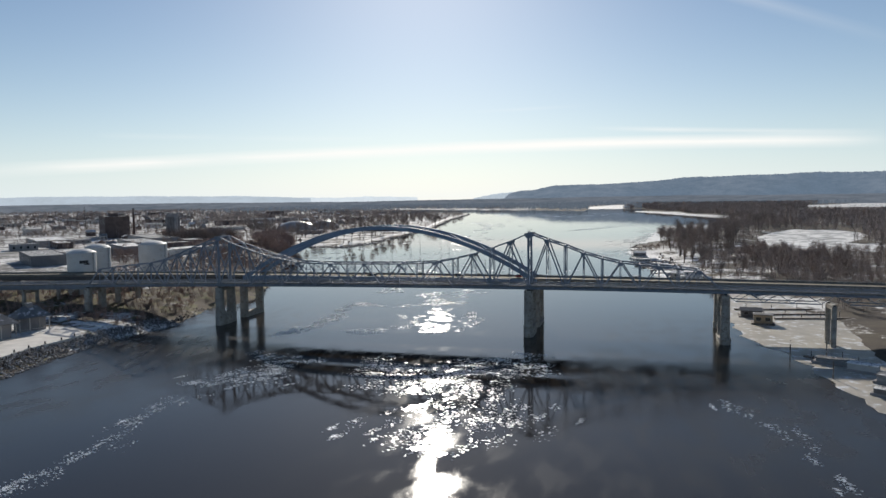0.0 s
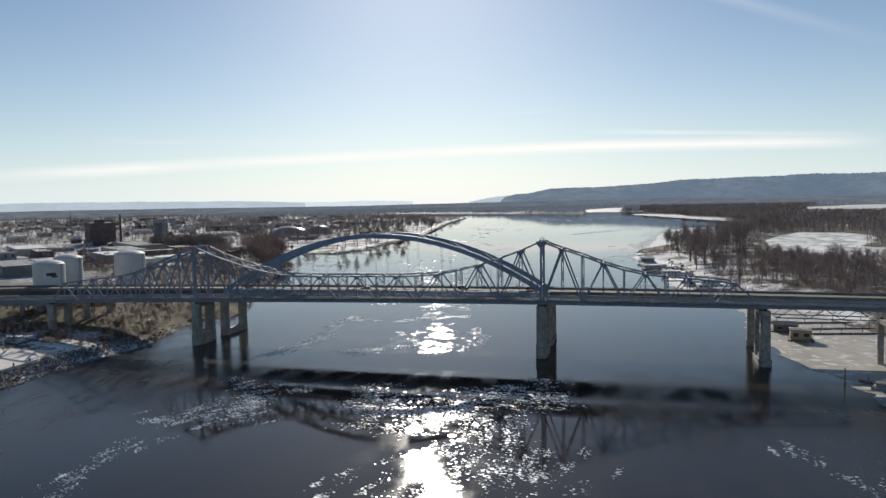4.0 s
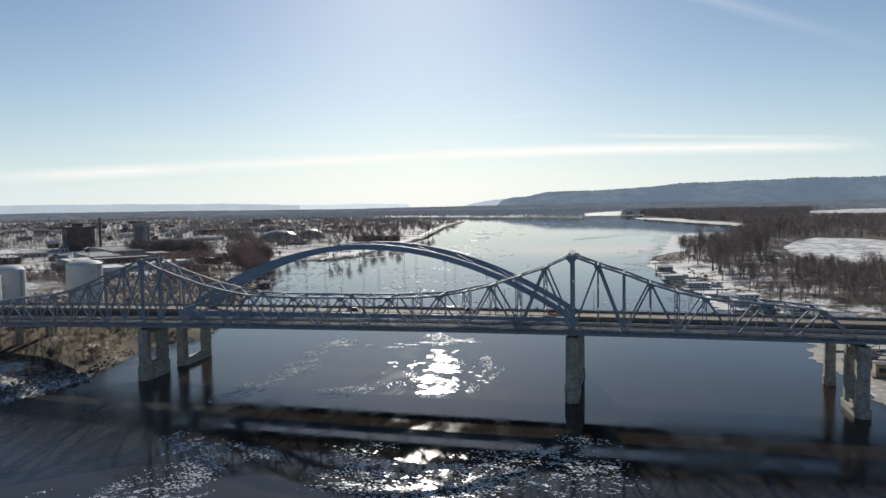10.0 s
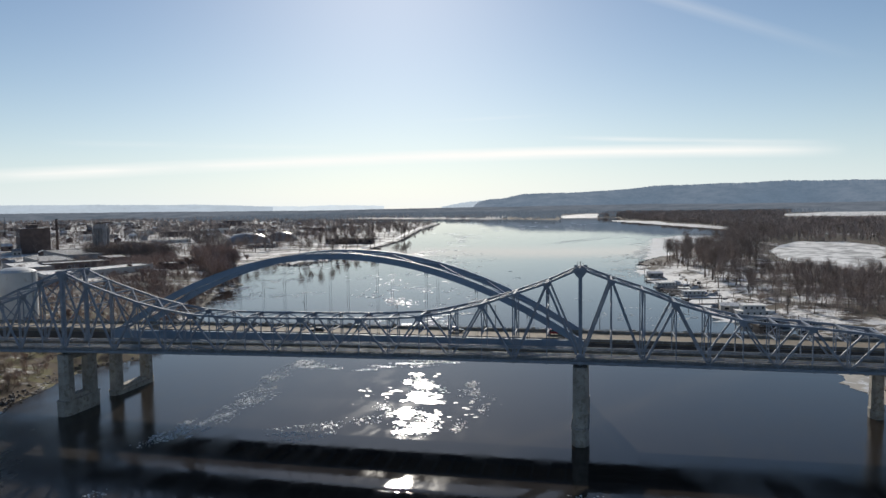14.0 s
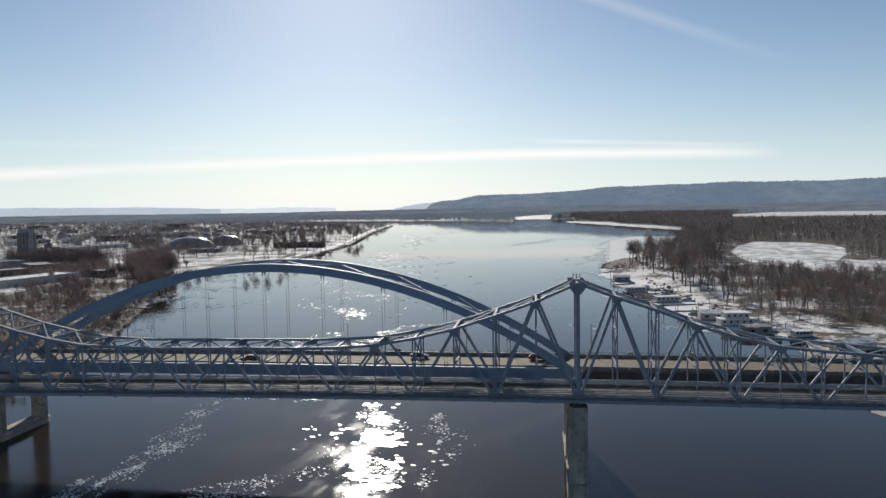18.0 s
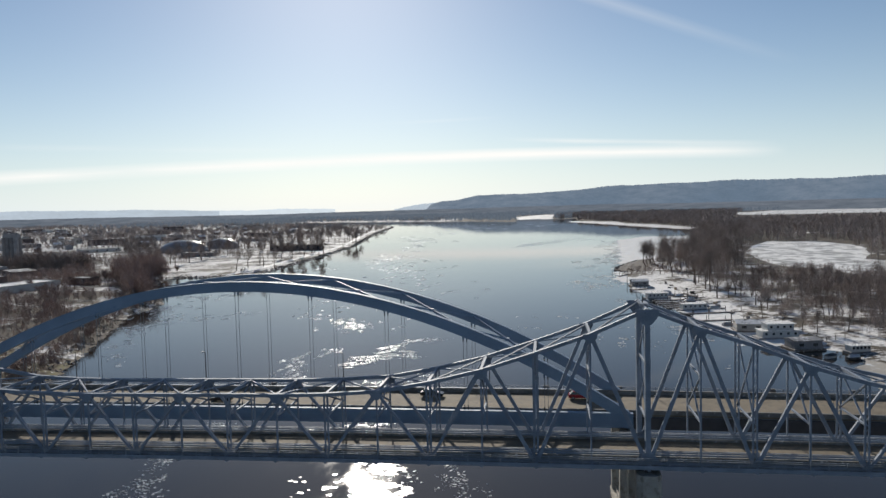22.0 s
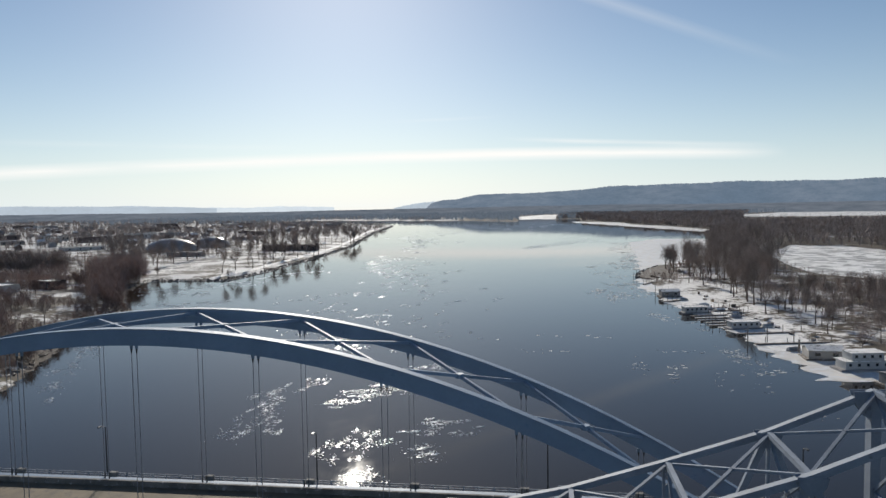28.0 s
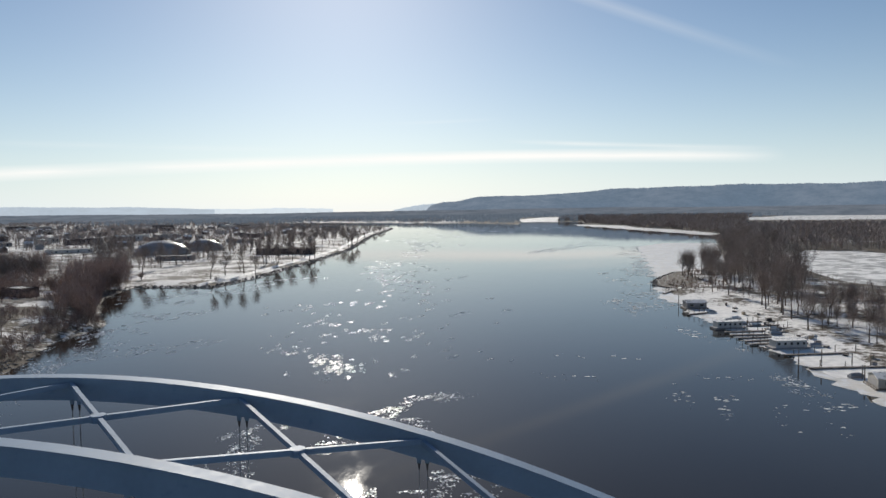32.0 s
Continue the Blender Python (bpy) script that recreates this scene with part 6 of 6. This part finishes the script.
# ---- driftwood on the cove bank ----
wrng = random.Random(19)
for i in range(26):
    y = wrng.uniform(120, 300)
    x = float(np.interp(y, [80, 132, 220, 266, 311], [-28, -50, -87, -108, -112])) - wrng.uniform(0.5, 6)
    t = thing("driftwood_log", "grey driftwood log with thin snow on the weedy bank", "log", "driftwood on the cove bank", (x, y, ground_at(x, y) + 0.15))
    t.rotation_euler[2] = wrng.uniform(0, 3.1)
    half = wrng.uniform(1.5, 4.5)
    part("bole", Shape().tube((-half, 0, 0), (half, 0, 0.15), wrng.uniform(0.25, 0.4), 0.16, 7), TIMBER, t)
    part("branch_stub", Shape().tube((half * 0.3, 0, 0), (half * 0.3 + 0.7, 0.3, 0.9), 0.12, 0.06, 5), BARK, t)

# ---- drift ice ----
floes("slush and small pans in pale streaks on the river", 31, [
    (60, -145, 75, 9, 92, 700, 0.55), (220, -105, 70, 14, 100, 200, 0.7), (62, -76, 46, 26, 60, 1300, 0.6), (128, -62, 64, 34, 0, 1900, 0.7), (134, -100, 70, 46, 80, 1500, 0.7),
    (150, -96, 40, 20, 100, 500, 0.6), (93, 48, 22, 12, 102, 240, 0.6), (100, 14, 30, 18, 102, 360, 0.6), (43, 30, 96, 10, 88, 1300, 0.55), (78, 2, 30, 12, 20, 250, 0.5),
    (70, 74, 60, 12, 10, 500, 0.5), (114, 38, 30, 10, 100, 160, 0.5)])
floes("scattered white pans under and beyond the bridges", 32, [
    (40, 146, 60, 14, 85, 700, 0.5), (74, 104, 40, 14, 100, 500, 0.45), (66, 160, 30, 20, 20, 600, 0.5), (92, 122, 30, 16, 30, 420, 0.45), (31, 238, 34, 14, 100, 600, 0.45), (22, 256, 90, 40, 105, 700, 0.42),
    (-2, 345, 140, 60, 92, 700, 0.52), (0, 520, 240, 60, 92, 650, 0.9), (-30, 620, 200, 50, 95, 450, 1.1), (70, 187, 30, 12, 50, 320, 0.6), (30, 470, 200, 90, 80, 450, 1.0), (60, 300, 120, 80, 80, 400, 0.45)])
floes("larger ice pans near the island shore", 33, [(190, 455, 120, 16, 88, 240, 2.6), (206, 640, 260, 26, 86, 420, 3.2), (228, 860, 260, 40, 84, 300, 4.5), (198, 300, 120, 8, 100, 60, 1.5), 
    (168, 200, 70, 30, 90, 26, 1.8), (190, 236, 80, 12, 100, 70, 0.9), (150, 268, 60, 60, 0, 18, 2.0), (168, 400, 120, 24, 95, 160, 2.0),
    (182, 168, 50, 30, 90, 14, 1.6), (192, 196, 20, 10, 20, 26, 1.6), (192, 232, 40, 8, 100, 50, 1.4), (176, 312, 24, 8, 110, 20, 2.6), (178, 560, 160, 30, 85, 120, 2.2)], PAN)
floes("broken skim ice in the left-hand cove", 34, [(-55, 178, 100, 10, 118, 260, 0.9), (-98, 262, 80, 10, 100, 220, 1.0), (-95, 300, 120, 40, 110, 900, 1.0), (-130, 430, 90, 60, 100, 700, 1.2), (-60, 240, 80, 40, 70, 350, 0.9), (-100, 520, 90, 40, 90, 300, 1.2)])
floes("thin ice streaks far down the river", 35, [(-60, 900, 500, 40, 100, 600, 2.5), (-100, 1300, 600, 120, 100, 500, 4.0), (150, 1000, 300, 60, 80, 400, 3.0), (60, 1700, 700, 200, 95, 300, 6.0)])


def skim(label, seed, spots):
    """Wet slush lying flat on the water: ragged overlapping films, spots are (x, y, half width, half length, lean, count, size)."""
    rng = random.Random(seed)
    s = Shape()
    for x0, y0, wide, length, lean, count, size in spots:
        for i in range(count):
            v = rng.gauss(0, 0.5)
            x, y = x0 + rng.gauss(0, 0.45) * wide + lean * v * length, y0 + v * length
            r, k, a0 = size * rng.uniform(0.25, 1.0), rng.randint(9, 14), rng.uniform(0, 6.28)
            z = 0.012 + 0.0006 * (i % 60)
            ring = []
            for q in range(k):
                a = a0 + 2 * math.pi * q / k
                rr = r * rng.uniform(0.5, 1.15)
                ring.append((x + 1.25 * rr * math.cos(a), y + 0.9 * rr * math.sin(a)))
            s.prism(ring, z - 0.01, z)
    return single("drift_ice", s, WET, label, "ice", "stuff")


skim("thin wet slush glinting in the middle of the river", 51, [(102, 4, 6, 4, -0.2, 28, 1.8), (104, 17, 2.5, 6, -0.2, 15, 1.6), (95, 18, 2.5, 6, -0.2, 16, 1.6), (97, 33, 5.5, 6, -0.2, 32, 2.1), (93, 49, 4.5, 6, -0.2, 20, 1.7), (90, 62, 6, 3, -0.2, 11, 1.3), (84, 34, 10, 14, 0, 18, 0.8), (112, 26, 10, 14, 0.2, 18, 0.8)])
skim("wet slush films drifting towards the old bridge", 52, [(121, -57, 5, 4, 0, 10, 1.5), (131, -64, 3, 4, 0, 6, 1.2), (122, -86, 2.5, 7, -0.2, 16, 1.6), (135, -92, 3, 6, -0.3, 9, 1.3), (128, -104, 5, 3, 0, 10, 1.6), (140, -128, 4, 9, -0.2, 22, 2.0), (112, -58, 10, 5, 0, 10, 1.0), (128, -76, 20, 14, 0, 30, 0.6), (134, -115, 18, 14, 0, 26, 0.6)])

# ---- the weedy spit below the island trees ----
spit = [(192, 500), (203, 474), (222, 462), (238, 470), (240, 540), (236, 612), (224, 604), (206, 560), (196, 528)]
single("shore_spit", Shape().prism(spit, -0.5, 0.75).prism([(x * 0.7 + 65.4, y * 0.8 + 105) for x, y in spit], 0.7, 1.3), MUD, "low brown weedy spit with thin snow", "shore", "structure")
rocks("dark stones round the weedy spit", 45, [(222, 462), (203, 474), (192, 500), (196, 528), (206, 560), (224, 604)], 420, 3.5, 0.8, DARKROCK, slope=0.1)
